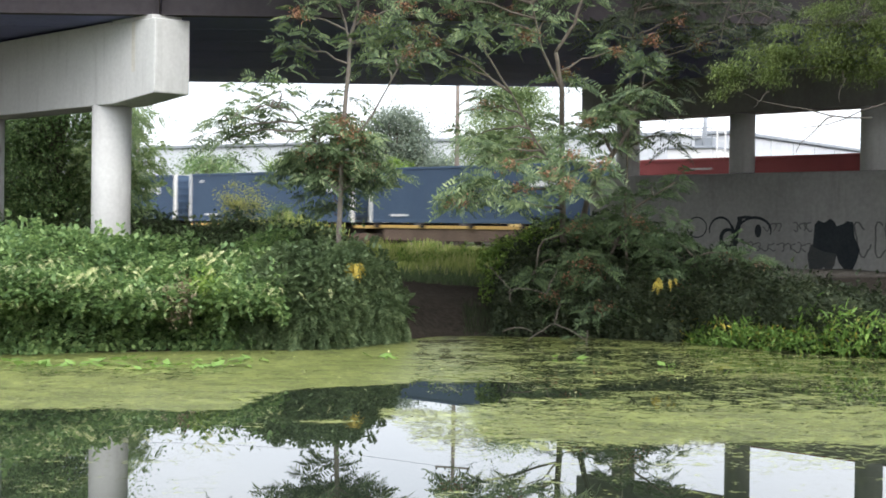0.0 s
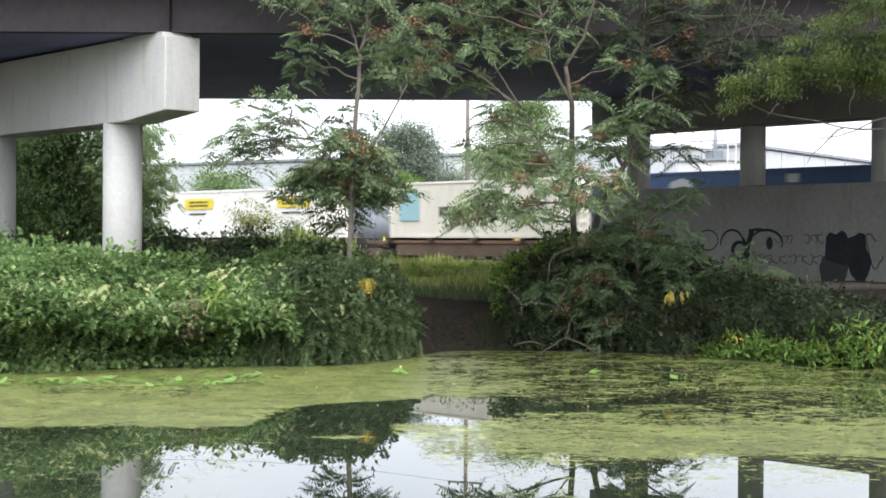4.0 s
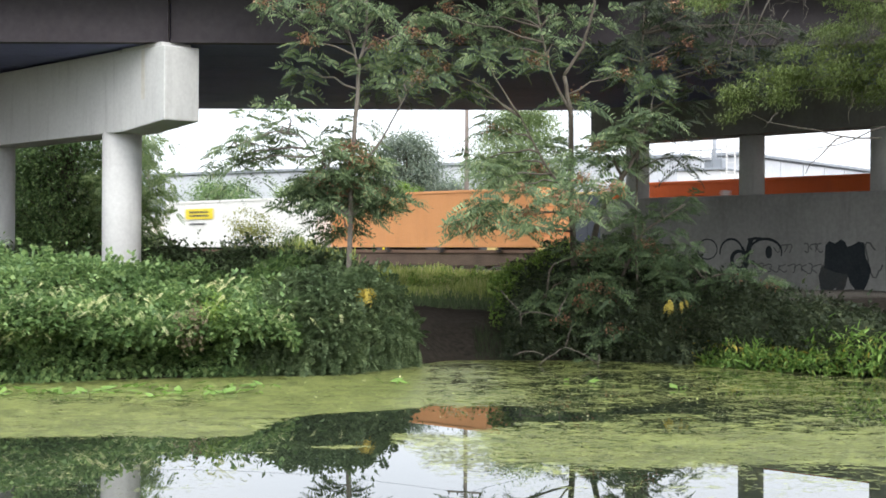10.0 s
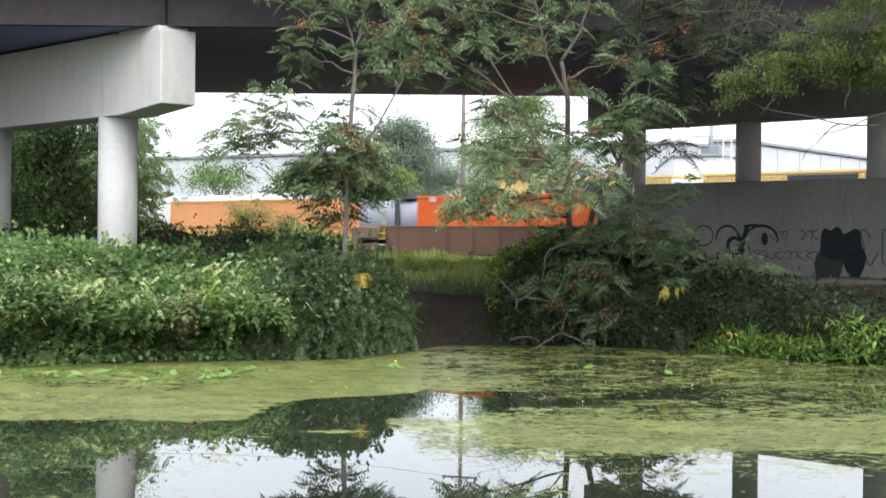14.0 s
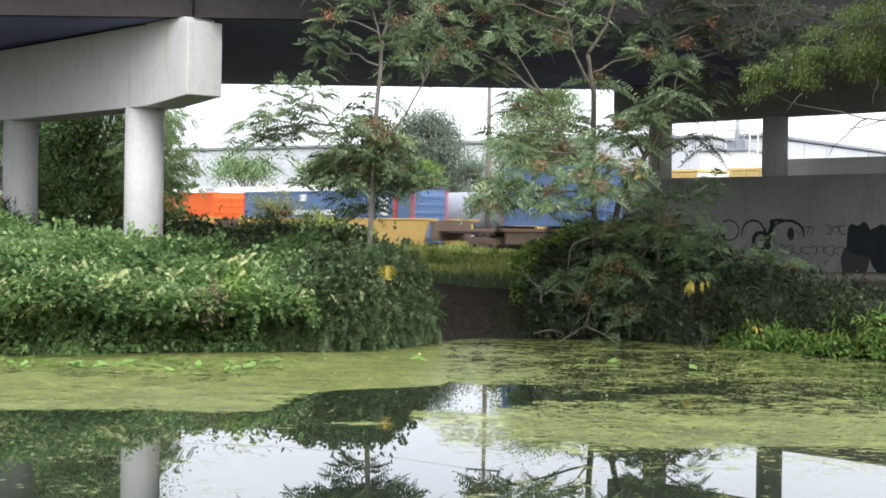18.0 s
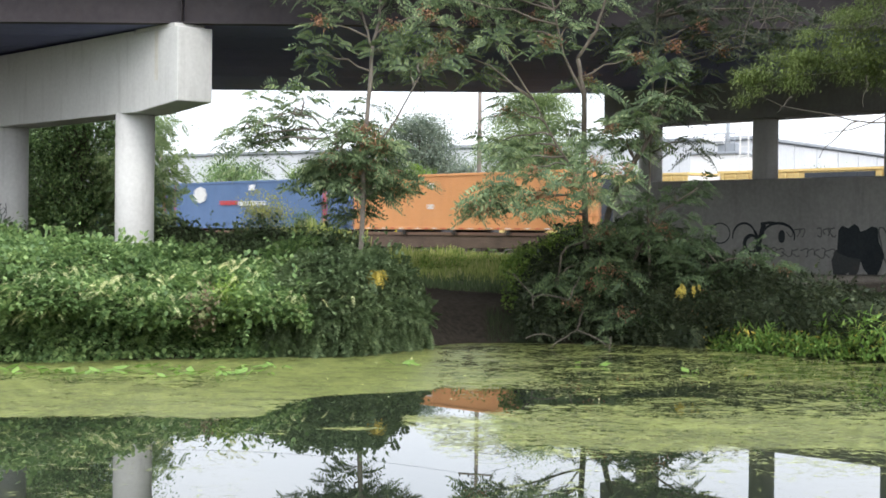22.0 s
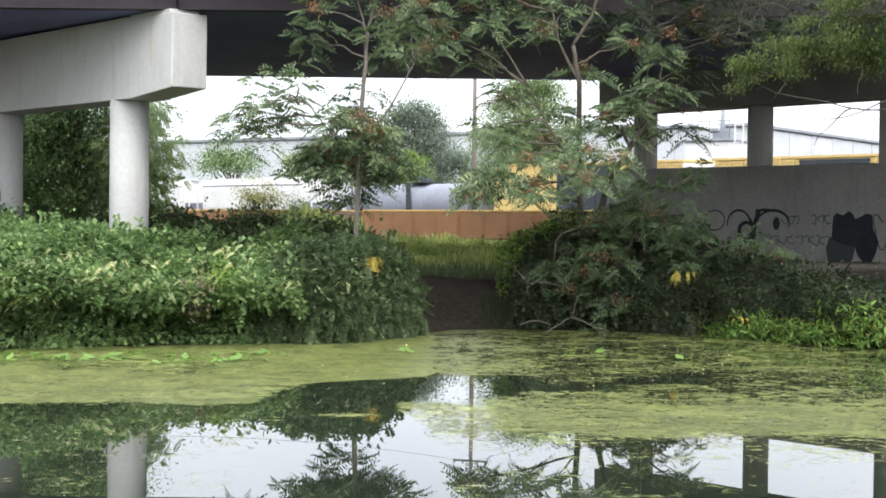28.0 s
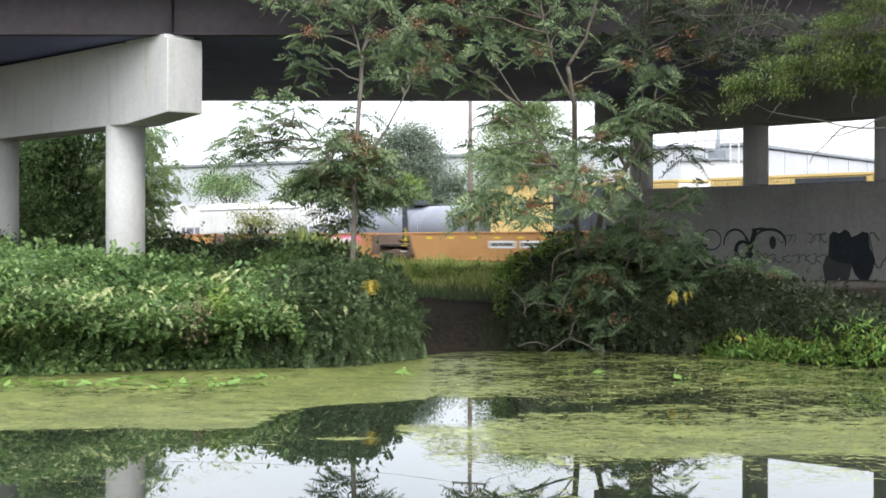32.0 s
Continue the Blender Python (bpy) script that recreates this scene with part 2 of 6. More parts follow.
def tube(points, radii, seg=8):
    """Vertices and faces of a tapered tube along points."""
    pts = [Vector(p) for p in points]
    verts, faces = [], []
    for i, p in enumerate(pts):
        d = (pts[min(i + 1, len(pts) - 1)] - pts[max(i - 1, 0)]).normalized()
        u = d.cross(Vector((0.3, 1, 0.2))).normalized()
        w = d.cross(u)
        for k in range(seg):
            a = 2 * math.pi * k / seg
            q = p + (u * math.cos(a) + w * math.sin(a)) * radii[i]
            verts.append(tuple(q))
    for i in range(len(pts) - 1):
        for k in range(seg):
            k2 = (k + 1) % seg
            faces.append((i * seg + k, i * seg + k2, (i + 1) * seg + k2, (i + 1) * seg + k))
    faces.append(tuple(range(seg))[::-1])
    faces.append(tuple((len(pts) - 1) * seg + k for k in range(seg)))
    return verts, faces


def bend(a, b, sag, n=6, wobble=0.0, seed=1):
    """Points from a to b, bowed by sag in z and shaken by wobble."""
    rnd = random.Random(seed)
    a, b = Vector(a), Vector(b)
    out = []
    for i in range(n + 1):
        t = i / n
        p = a.lerp(b, t) + Vector((0, 0, sag * 4 * t * (1 - t)))
        if 0 < i < n:
            p += Vector([rnd.uniform(-wobble, wobble) for _ in range(3)])
        out.append(p)
    return out


def merge(pieces):
    verts, faces = [], []
    for v, f in pieces:
        o = len(verts)
        verts += [tuple(x) for x in v]
        faces += [tuple(i + o for i in q) for q in f]
    return verts, faces


def frames_of(d, rng, lean=(0.0, 0.0, 1.0), shake=0.25):
    """Unit axes: along d, to its side, and its upper normal, for arrays of directions."""
    d = d / np.maximum(np.linalg.norm(d, axis=1, keepdims=True), 1e-6)
    up = np.broadcast_to(lean, (len(d), 3)) + rng.normal(0, shake, (len(d), 3))
    side = np.cross(d, up)
    side /= np.maximum(np.linalg.norm(side, axis=1, keepdims=True), 1e-6)
    return d, side, np.cross(side, d)


def leaf_arrays(pos, d, size, width, rng, droop=0.25):
    """One folded four-cornered leaf at every place."""
    d, side, up = frames_of(d, rng)
    s, w = size[:, None], (size * width)[:, None]
    mid = pos + d * s * 0.45
    a = pos
    b = mid + side * w * 0.5 - up * s * 0.06
    c = pos + d * s - up * s * droop
    e = mid - side * w * 0.5 - up * s * 0.06
    verts = np.stack([a, b, c, e], 1).reshape(-1, 3)
    faces = np.arange(len(pos) * 4).reshape(-1, 4)
    return verts, faces


def compound_arrays(pos, d, size, rng, pairs=9, droop=0.65, leaflet=0.27, wide=0.34, lean=(0.0, 0.0, 1.0), shake=0.25):
    """Feather-shaped leaves: leaflets in pairs along a drooping stalk."""
    d, side, up = frames_of(d, rng, lean, shake)
    vs = []
    n = len(pos)
    s = size[:, None]

    def along(t):
        return pos + d * s * t - np.array([0, 0, 1.0]) * s * droop * t * t

    for i in range(pairs + 1):
        t = 0.22 + 0.72 * i / pairs
        root = along(t)
        ln = leaflet * (1.0 - 0.45 * abs(2 * t - 0.9) ** 1.5) * s
        for sg in ((-1, 1) if i < pairs else (0,)):
            dirn = d * (0.45 if sg else 1.0) + side * sg * 0.9 - np.array([0, 0, 0.35]) + rng.normal(0, 0.12, (n, 3))
            dirn /= np.linalg.norm(dirn, axis=1, keepdims=True)
            cross = np.cross(dirn, up)
            cross /= np.maximum(np.linalg.norm(cross, axis=1, keepdims=True), 1e-6)
            m = root + dirn * ln * 0.42
            quad = np.stack([root, m + cross * ln * wide * 0.5, root + dirn * ln - up * ln * 0.12, m - cross * ln * wide * 0.5], 1)
            vs.append(quad)
    stalk = []
    for t0, t1 in ((0.0, 0.5), (0.5, 0.95)):
        a, b = along(t0), along(t1)
        stalk.append(np.stack([a - side * s * 0.008, a + side * s * 0.008, b + side * s * 0.005, b - side * s * 0.005], 1))
    allv = np.concatenate([np.stack(vs, 1), np.stack(stalk, 1)], 1)
    verts = allv.reshape(-1, 3)
    faces = np.arange(len(verts)).reshape(-1, 4)
    return verts, faces


def join_arrays(items):
    vs, fs, o = [], [], 0
    for v, f in items:
        vs.append(v)
        fs.append(f + o)
        o += len(v)
    return np.concatenate(vs), np.concatenate(fs)


# ---------------------------------------------------------------- the plan
# x to the right, y away from the camera. The railway and the piers run askew:
SKEW = 48.5
CS, SN = math.cos(radians(SKEW)), math.sin(radians(SKEW))
RAIL_Z = 1.5
TRACK_Y, PARKED_Y, PIER_Y, WALL_Y = 80.0, 112.0, 34.03, 66.7


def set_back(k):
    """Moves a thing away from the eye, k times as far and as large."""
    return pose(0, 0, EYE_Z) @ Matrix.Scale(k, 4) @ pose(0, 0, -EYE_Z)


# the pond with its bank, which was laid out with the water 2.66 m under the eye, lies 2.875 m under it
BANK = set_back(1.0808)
PIER = set_back(1.07)


def askew(y0, s, z=0.0):
    """A pose at s metres along the skewed line that crosses x = 0 at y0; its x axis runs along the line."""
    return pose(s * CS, y0 - s * SN, z, 0, 0, -SKEW)


SHORE_X = [-60, -14, -8.9, -1.9, -0.6, 0.2, 2.2, 4.2, 6.3, 8.2, 10.0, 16, 60]
SHORE_Y = [27, 29.5, 30.6, 33.6, 36.0, 37.6, 37.8, 37.6, 36.6, 34.2, 32.6, 31, 29]


def shore(x):
    return np.interp(x, SHORE_X, SHORE_Y)


def ground_height(x, y):
    """Bed of the pond, the bare sloping bank, and the flat land behind it up to the railway."""
    x, y = np.asarray(x, float), np.asarray(y, float)
    v = y - shore(x)
    bank = np.interp(v, [-8, -1.5, 0, 0.6, 2, 5, 6, 14], [-1.2, -0.5, -0.02, 0.32, 0.75, 1.28, 1.45, 1.5])
    gentle = np.interp(v, [-8, -1.5, 0, 1, 4, 9, 14], [-1.2, -0.5, -0.02, 0.25, 0.9, 1.45, 1.5])
    w = np.clip((np.abs(x - 0.8) - 1.6) / 1.5, 0, 1)
    h = bank * (1 - w) + gentle * w
    near = np.interp(y, [-40, 0, 3, 6, 9], [1.4, 1.15, 0.9, -0.1, -1.2])
    h = np.where(y < 14, near, h)
    wave = 0.06 * np.sin(x * 0.9 + y * 0.37) + 0.05 * np.sin(y * 1.3 - x * 0.5)
    return h + wave * (v > 1)


# ---------------------------------------------------------------- ground, water, backdrop


def build_ground():
    xs = np.unique(np.concatenate([np.arange(-24, 24.1, 0.4), np.linspace(-70, 70, 50), np.array([-1500, -700, -350, -180, -110, 110, 180, 350, 700, 1500])]))
    ys = np.unique(np.concatenate([np.arange(26, 50, 0.25), np.arange(50, 130, 2.5), np.arange(-40, 26, 2.0), np.array([-900, -400, -200, -100, 150, 200, 300, 500, 900, 1800, 2600])]))
    gx, gy = np.meshgrid(xs, ys)
    gz = ground_height(gx, gy)
    verts = np.stack([gx, gy, gz], -1).reshape(-1, 3)
    n, w = len(ys), len(xs)
    i = np.arange((n - 1) * (w - 1))
    r, c = i // (w - 1), i % (w - 1)
    a = r * w + c
    faces = np.stack([a, a + 1, a + w + 1, a + w], 1)
    m, nt, b = shader("earth_and_turf")
    g, p = noise_at(nt, 7, 6, space="World"), noise_at(nt, 0.6, 3, space="World")
    soil = tint(nt, g, [(0.3, (0.02, 0.017, 0.0135)), (0.7, (0.046, 0.039, 0.031))])
    turf = tint(nt, g, [(0.3, (0.05, 0.08, 0.022)), (0.7, (0.13, 0.17, 0.05))])
    geo = nt.nodes.new("ShaderNodeNewGeometry")
    sep = nt.nodes.new("ShaderNodeSeparateXYZ")
    nt.links.new(geo.outputs["Position"], sep.inputs[0])
    hgt = node(nt, "ShaderNodeMapRange")
    for k, v in (("From Min", 1.38), ("From Max", 1.5)):
        hgt.inputs[k].default_value = v
    nt.links.new(sep.outputs["Z"], hgt.inputs["Value"])
    # bare dusty gravel assumed where the overpass keeps rain off, bouncing grey light up
    dry = node(nt, "ShaderNodeMapRange")
    for k, v in (("From Min", 45.0), ("From Max", 46.5)):
        dry.inputs[k].default_value = v
    nt.links.new(sep.outputs["Y"], dry.inputs["Value"])
    wet = node(nt, "ShaderNodeMapRange")
    for k, v in (("From Min", 62.0), ("From Max", 60.0)):
        wet.inputs[k].default_value = v
    nt.links.new(sep.outputs["Y"], wet.inputs["Value"])
    gravel = tint(nt, g, [(0.3, (0.07, 0.064, 0.055)), (0.7, (0.15, 0.138, 0.12))])
    sheltered = blend(nt, "MULTIPLY", 1.0, dry.outputs[0], wet.outputs[0])
    bare = node(nt, "ShaderNodeMapRange")
    for k, v in (("From Min", 5.0), ("From Max", 3.5)):
        bare.inputs[k].default_value = v
    nt.links.new(sep.outputs["X"], bare.inputs["Value"])
    land = blend(nt, "MIX", blend(nt, "MULTIPLY", 1.0, hgt.outputs[0], bare.outputs[0]), soil, turf)
    nt.links.new(blend(nt, "MIX", sheltered, land, gravel), b.inputs["Base Color"])
    b.inputs["Roughness"].default_value = 1.0
    b.inputs["Specular IOR Level"].default_value = 0.05
    bump(nt, b, noise_at(nt, 3.5, 8, 0.7, space="World"), 1.0, 0.12)
    tagged(mesh("ground", verts, faces, m, smooth=True), "uneven brown earth bank with rough turf behind", "ground", kind="structure")


def weed_cover(x, y):
    """How thickly duckweed lies on the water there, from 0 to 1."""
    v = shore(x) - y
    left = np.clip((1.2 - x) / 1.6, 0.8, 1) * np.clip((y - np.interp(x, [-20, -7, -2.8, -2.1, -0.4, 0.3], [20.3, 20.4, 20.7, 23.6, 24.9, 25.2]) - 0.1 * np.sin(x * 2.1)) / 1.9 + 0.2, 0, 1)
    bare = np.exp(-((x + 1.5) / 1.0) ** 2 - ((y - 23.5) / 1.0) ** 2)
    right = np.clip((x - np.interp(y, [14, 19, 22.3, 23.4, 25.6, 26.4, 34, 37], [0.3, -0.9, -1.4, 0.4, 0.9, 0.1, 0.3, -0.6])) / 0.7, 0, 1)
    far = np.clip((y - 17.5) / 3.5, 0.0, 1)
    edge = np.clip((2.5 - v) / 2.5, 0, 1)
    cover = np.maximum(left * 0.575, right * (0.445 + 0.04 * np.clip((y - 17.2) / 1.6, 0, 1) + 0.02 * far - 0.034 * np.clip((y - 23) / 4, 0, 1) + 0.06 * edge))
    thin = np.exp(-((x - 0.3) / 1.1) ** 2) * np.clip((34 - y) / 4, 0, 1)
    cover = np.maximum(cover, thin * np.where(y > 26, 0.505, 0.455))
    strip = np.exp(-((y - 21.1 - 0.3 * np.sin(x)) / 0.6) ** 2) * np.exp(-((x + 1.3) / 1.2) ** 2)
    cover = np.maximum(cover, strip * 0.56)
    strip = np.exp(-((y - 23.0 - 0.15 * np.sin(2 * x)) / 0.35) ** 2) * np.exp(-((x + 1.5) / 1.0) ** 2)
    cover = np.maximum(cover, strip * 0.55)
    cover = np.maximum(cover, np.interp(x, [0.5, 2.0], [0.515, 0.488]) * np.clip((y - 25.7) / 0.8, 0, 1) * np.clip((x + 2.5) / 1.5, 0, 1))
    lane = np.exp(-((y - np.interp(x, [0.7, 2.6, 4.1, 5.1], [24.3, 25.0, 26.4, 27.5])) / np.interp(x, [0.7, 2.6, 5.1], [0.35, 0.7, 0.5])) ** 2) * np.clip((x - 0.6) / 0.5, 0, 1) * np.clip((5.6 - x) / 0.8, 0, 1)
    # a thick mat across the open water, thinning towards the camera
    mat = np.clip((y - 18.3 - 0.25 * np.sin(x * 1.7)) / 0.9, 0, 1) * np.clip((22.7 - y) / 0.35, 0, 1) * np.clip((x + 0.75) / 0.5, 0, 1)
    cover = np.maximum(cover, mat * np.interp(x, [-0.5, 0.8, 2.5], [0.525, 0.535, 0.55]))
    film = np.where(x < -2.2, 0.44, np.where((x > 1.2) & (y > 18.4) & (y < 23), 0.45, 0.38))
    torn = np.exp(-((y - 27.6) / 1.3) ** 2) * np.clip((-3.0 - x) / 1.2, 0, 1)
    gap = np.exp(-((x - 0.1) / 0.45) ** 2 - ((y - 24.0) / 0.55) ** 2)
    return np.clip(np.maximum(cover, film) - 0.3 * bare - 0.045 * lane - 0.12 * gap - 0.05 * torn, 0, 1)


def build_water():
    xs, ys = np.arange(-16, 16.01, 0.2), np.arange(12, 39.01, 0.15)
    xs = np.concatenate([[-70, -40, -25], xs, [25, 40, 70]])
    ys = np.concatenate([[4, 8], ys, [40]])
    gx, gy = np.meshgrid(xs, ys)
    verts = np.stack([gx, gy, gx * 0], -1).reshape(-1, 3)
    n, w = len(ys), len(xs)
    i = np.arange((n - 1) * (w - 1))
    a = (i // (w - 1)) * w + i % (w - 1)
    faces = np.stack([a, a + 1, a + w + 1, a + w], 1)
    m, nt, b = shader("pond_with_duckweed")
    # clear water
    b.inputs["Base Color"].default_value = (0.012, 0.016, 0.01, 1)
    b.inputs["Roughness"].default_value = 0.008
    b.inputs["IOR"].default_value = 1.33
    b.inputs["Specular IOR Level"].default_value = 0.5
    bump(nt, b, noise_at(nt, 1.2, 2, 0.4, (1, 0.45, 1), space="World"), 0.004, 0.05)
    # duckweed
    weed = nt.nodes.new("ShaderNodeBsdfPrincipled")
    fine = noise_at(nt, 5.5, 9, 0.8, (1.2, 1.0, 1), space="World")
    broad = noise_at(nt, 2.4, 7, 0.72, (0.8, 1.0, 1), space="World")
    col = tint(nt, blend(nt, "MIX", 0.5, fine, broad), [(0.4, (0.03, 0.038, 0.012)), (0.46, (0.098, 0.116, 0.031)), (0.53, (0.18, 0.204, 0.058)), (0.62, (0.31, 0.332, 0.11))])
    nt.links.new(col, weed.inputs["Base Color"])
    weed.inputs["Roughness"].default_value = 0.4
    weed.inputs["Specular IOR Level"].default_value = 0.24
    bump(nt, weed, fine, 0.42, 0.02)
    at = nt.nodes.new("ShaderNodeAttribute")
    at.attribute_name = "cover"
    streaks = noise_at(nt, 1.0, 9, 0.68, (0.9, 1.0, 1), space="World")
    specks = noise_at(nt, 4.2, 7, 0.82, (0.9, 1.0, 1), space="World")
    tex = blend(nt, "MIX", 0.28, blend(nt, "MIX", 0.6, streaks, specks), noise_at(nt, 13.0, 6, 0.82, space="World"))
    add = nt.nodes.new("ShaderNodeMath")
    add.operation = "SUBTRACT"
    nt.links.new(at.outputs["Fac"], add.inputs[0])
    nt.links.new(tex, add.inputs[1])
    edge = node(nt, "ShaderNodeMapRange")
    for k, v in (("From Min", -0.02), ("From Max", 0.025), ("To Max", 0.74)):
        edge.inputs[k].default_value = v
    nt.links.new(add.outputs[0], edge.inputs["Value"])
    mx = nt.nodes.new("ShaderNodeMixShader")
    nt.links.new(edge.outputs[0], mx.inputs[0])
    nt.links.new(b.outputs[0], mx.inputs[1])
    nt.links.new(weed.outputs[0], mx.inputs[2])
    nt.links.new(mx.outputs[0], nt.nodes["Material Output"].inputs["Surface"])
    ob = mesh("water", verts, faces, m, smooth=True)
    cover = ob.data.attributes.new("cover", "FLOAT", "POINT")
    cover.data.foreach_set("value", weed_cover(verts[:, 0], verts[:, 1]).astype(np.float32))
    tagged(ob, "still dark pond water with floating green duckweed mats", "pond", kind="structure")


# ---------------------------------------------------------------- the overpass


def beam(x0, x1, y, z0, h, w):
    """An I-section of height h and flange width w, from x0 to x1."""
    t, f, a = 0.012, 0.045, w / 2
    ring = [(-a, 0), (a, 0), (a, f), (t, f), (t, h - f), (a, h - f), (a, h), (-a, h), (-a, h - f), (-t, h - f), (-t, f), (-a, f)]
    verts = [(x, y + p, z0 + q) for x in (x0, x1) for p, q in ring]
    n = len(ring)
    bm = bmesh.new()
    vs = [bm.verts.new(v) for v in verts]
    bm.faces.new(vs[:n])
    bm.faces.new(vs[n:][::-1])
    for i in range(n):
        j = (i + 1) % n
        bm.faces.new((vs[i], vs[n + i], vs[n + j], vs[j]))
    bmesh.ops.recalc_face_normals(bm, faces=bm.faces)
    return bm


def build_bridge():
    z0, near, far = 8.43, 42.3, 63.9
    bridge = empty("overpass", pose(0, 0, 0), "steel girder road overpass with brown fascia girder", "bridge", kind="structure")
    count = 8
    for i in range(count):
        y = near + (far - near) * i / (count - 1)
        material = M["girder"] if i == 0 else M["girder_dark"]
        for x0, x1 in ((-60, -7.53), (-7.5, 14.0), (14.03, 60)):
            part("girder", beam(x0, x1, y, z0, 1.54, 0.44 if i == 0 else 0.28), material, bridge)
    for x in (-7.56, 14.1):
        part("stiffener", box(x - 0.012, x + 0.012, near - 0.2, near - 0.012, z0 + 0.05, z0 + 1.5, 0), M["girder"], bridge)
    step = (far - near) / (count - 1)
    # added sheets close the open girder bays so the underside looks evenly dark
    for i in range(count - 1):
        y = near + step * i
        part("soffit_panel", box(-60, 60, y + 0.142, y + step - 0.142, z0 + 0.006, z0 + 0.05, 0), M["girder_dark"], bridge)
    for x in np.arange(-54, 56, 7.5):
        bm = bmesh.new()
        for i in range(count - 1):
            y = near + (far - near) * i / (count - 1)
            box_into(bm, x - 0.05, x + 0.05, y + 0.02, y + (far - near) / (count - 1) - 0.02, z0 + 0.35, z0 + 1.1)
        part("cross_frame", bm, M["girder_dark"], bridge)
    part("deck", box(-60, 60, near - 1.0, far + 1.0, z0 + 1.545, z0 + 1.8, 0.02), M["deck"], bridge)
    for y in (near - 1.0, far + 0.75):
        part("parapet", box(-60, 60, y, y + 0.25, z0 + 1.8, z0 + 2.6, 0.03), M["concrete"], bridge)
    # the cross fall of the road: one in a hundred
    fall = Matrix(((1, 0, 0, 0), (0, 1, 0, 0), (0, 0.0102, 1, -0.0102 * near), (0, 0, 0, 1)))
    for piece in bridge.children:
        piece.data.transform(fall)


def build_piers():
    # near pier: a hammer-shaped cap whose end shows, on round columns
    pier = empty("bridge_pier", askew(PIER_Y, 0), "pale concrete bridge pier with cantilevered cap on round columns", "bridge pier")
    cap = [(-10.8, 8.32), (-10.8, 6.27), (-13.0, 6.06), (-38, 6.06), (-38, 8.4), (-13.2, 8.4), (-13.2, 8.32)]
    bm = prism(cap, -0.56, 0.56)
    bmesh.ops.bevel(bm, geom=list(bm.edges), offset=0.025, segments=1, affect="EDGES")
    part("pier_cap", bm, M["concrete"], pier)
    for s in (-14.05, -22.2, -30.3):
        part("column", cyl(0.565, 6.4, pose(s, 0, 2.9), 40), M["concrete"], pier)
    part("bearing_seat", box(-13.13, -11.0, -0.54, 0.42, 8.32, 8.43, 0.01), M["concrete"], pier)
    part("rust_streak", box(-12.02, -11.84, -0.563, -0.557, 6.9, 8.28, 0), M["rust_stain"], pier, "rusty runoff stain")
    # far pier: cap and columns on the crash wall beside the railway
    pier = empty("bridge_pier", PIER @ askew(WALL_Y, 0), "grey concrete bridge pier with columns standing on a crash wall", "bridge pier")
    part("pier_cap", box(9.4, 52, -0.55, 0.55, 6.86, 8.24, 0.03), M["wall_concrete"], pier)
    for s in (11.35, 16.7, 22.05, 27.4, 32.7):
        part("column", cyl(0.45, 2.3, pose(s, 0, 5.8), 32), M["concrete"], pier)
    wall = empty("crash_wall", PIER @ askew(WALL_Y, 0), "grey concrete crash wall with black graffiti", "wall", kind="structure")
    part("wall_body", box(9.95, 55, -0.6, 0.6, 0.6, 4.74, 0.03), M["wall_concrete"], wall)
    return wall


build_ground()
build_water()
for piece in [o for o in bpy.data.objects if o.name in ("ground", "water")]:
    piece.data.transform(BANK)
build_bridge()
crash_wall = build_piers()

# ---------------------------------------------------------------- railway bed and distance


def build_railway():
    for name, y0, where in (("railway_track", TRACK_Y, "the running line"), ("railway_track", PARKED_Y, "the siding")):
        track = empty(name, askew(y0, 0, 0), "steel rails on timber sleepers in grey ballast, " + where, "railway track", kind="structure")
        bm = prism([(-400, 1.2), (400, 1.2), (400, 1.43), (-400, 1.43)], -1.9, 1.9)
        part("ballast", bm, M["ballast"], track)
        for y in (-0.75, 0.75):
            bm = bmesh.new()
            box_into(bm, -400, 400, y - 0.035, y + 0.035, RAIL_Z - 0.04, RAIL_Z)
            box_into(bm, -400, 400, y - 0.01, y + 0.01, RAIL_Z - 0.13, RAIL_Z - 0.04)
            box_into(bm, -400, 400, y - 0.07, y + 0.07, RAIL_Z - 0.15, RAIL_Z - 0.13)
            part("rail", bm, M["rail"], track)
        proto = None
        for s in np.arange(-42, 42, 0.6):
            if proto is None:
                proto = part("sleeper", box(-0.11, 0.11, -1.3, 1.3, 1.38, 1.444, 0), M["tie"], track)
                proto.location.x = s
            else:
                ob = new("sleeper", proto.data)
                ob.parent, ob.location.x = track, s


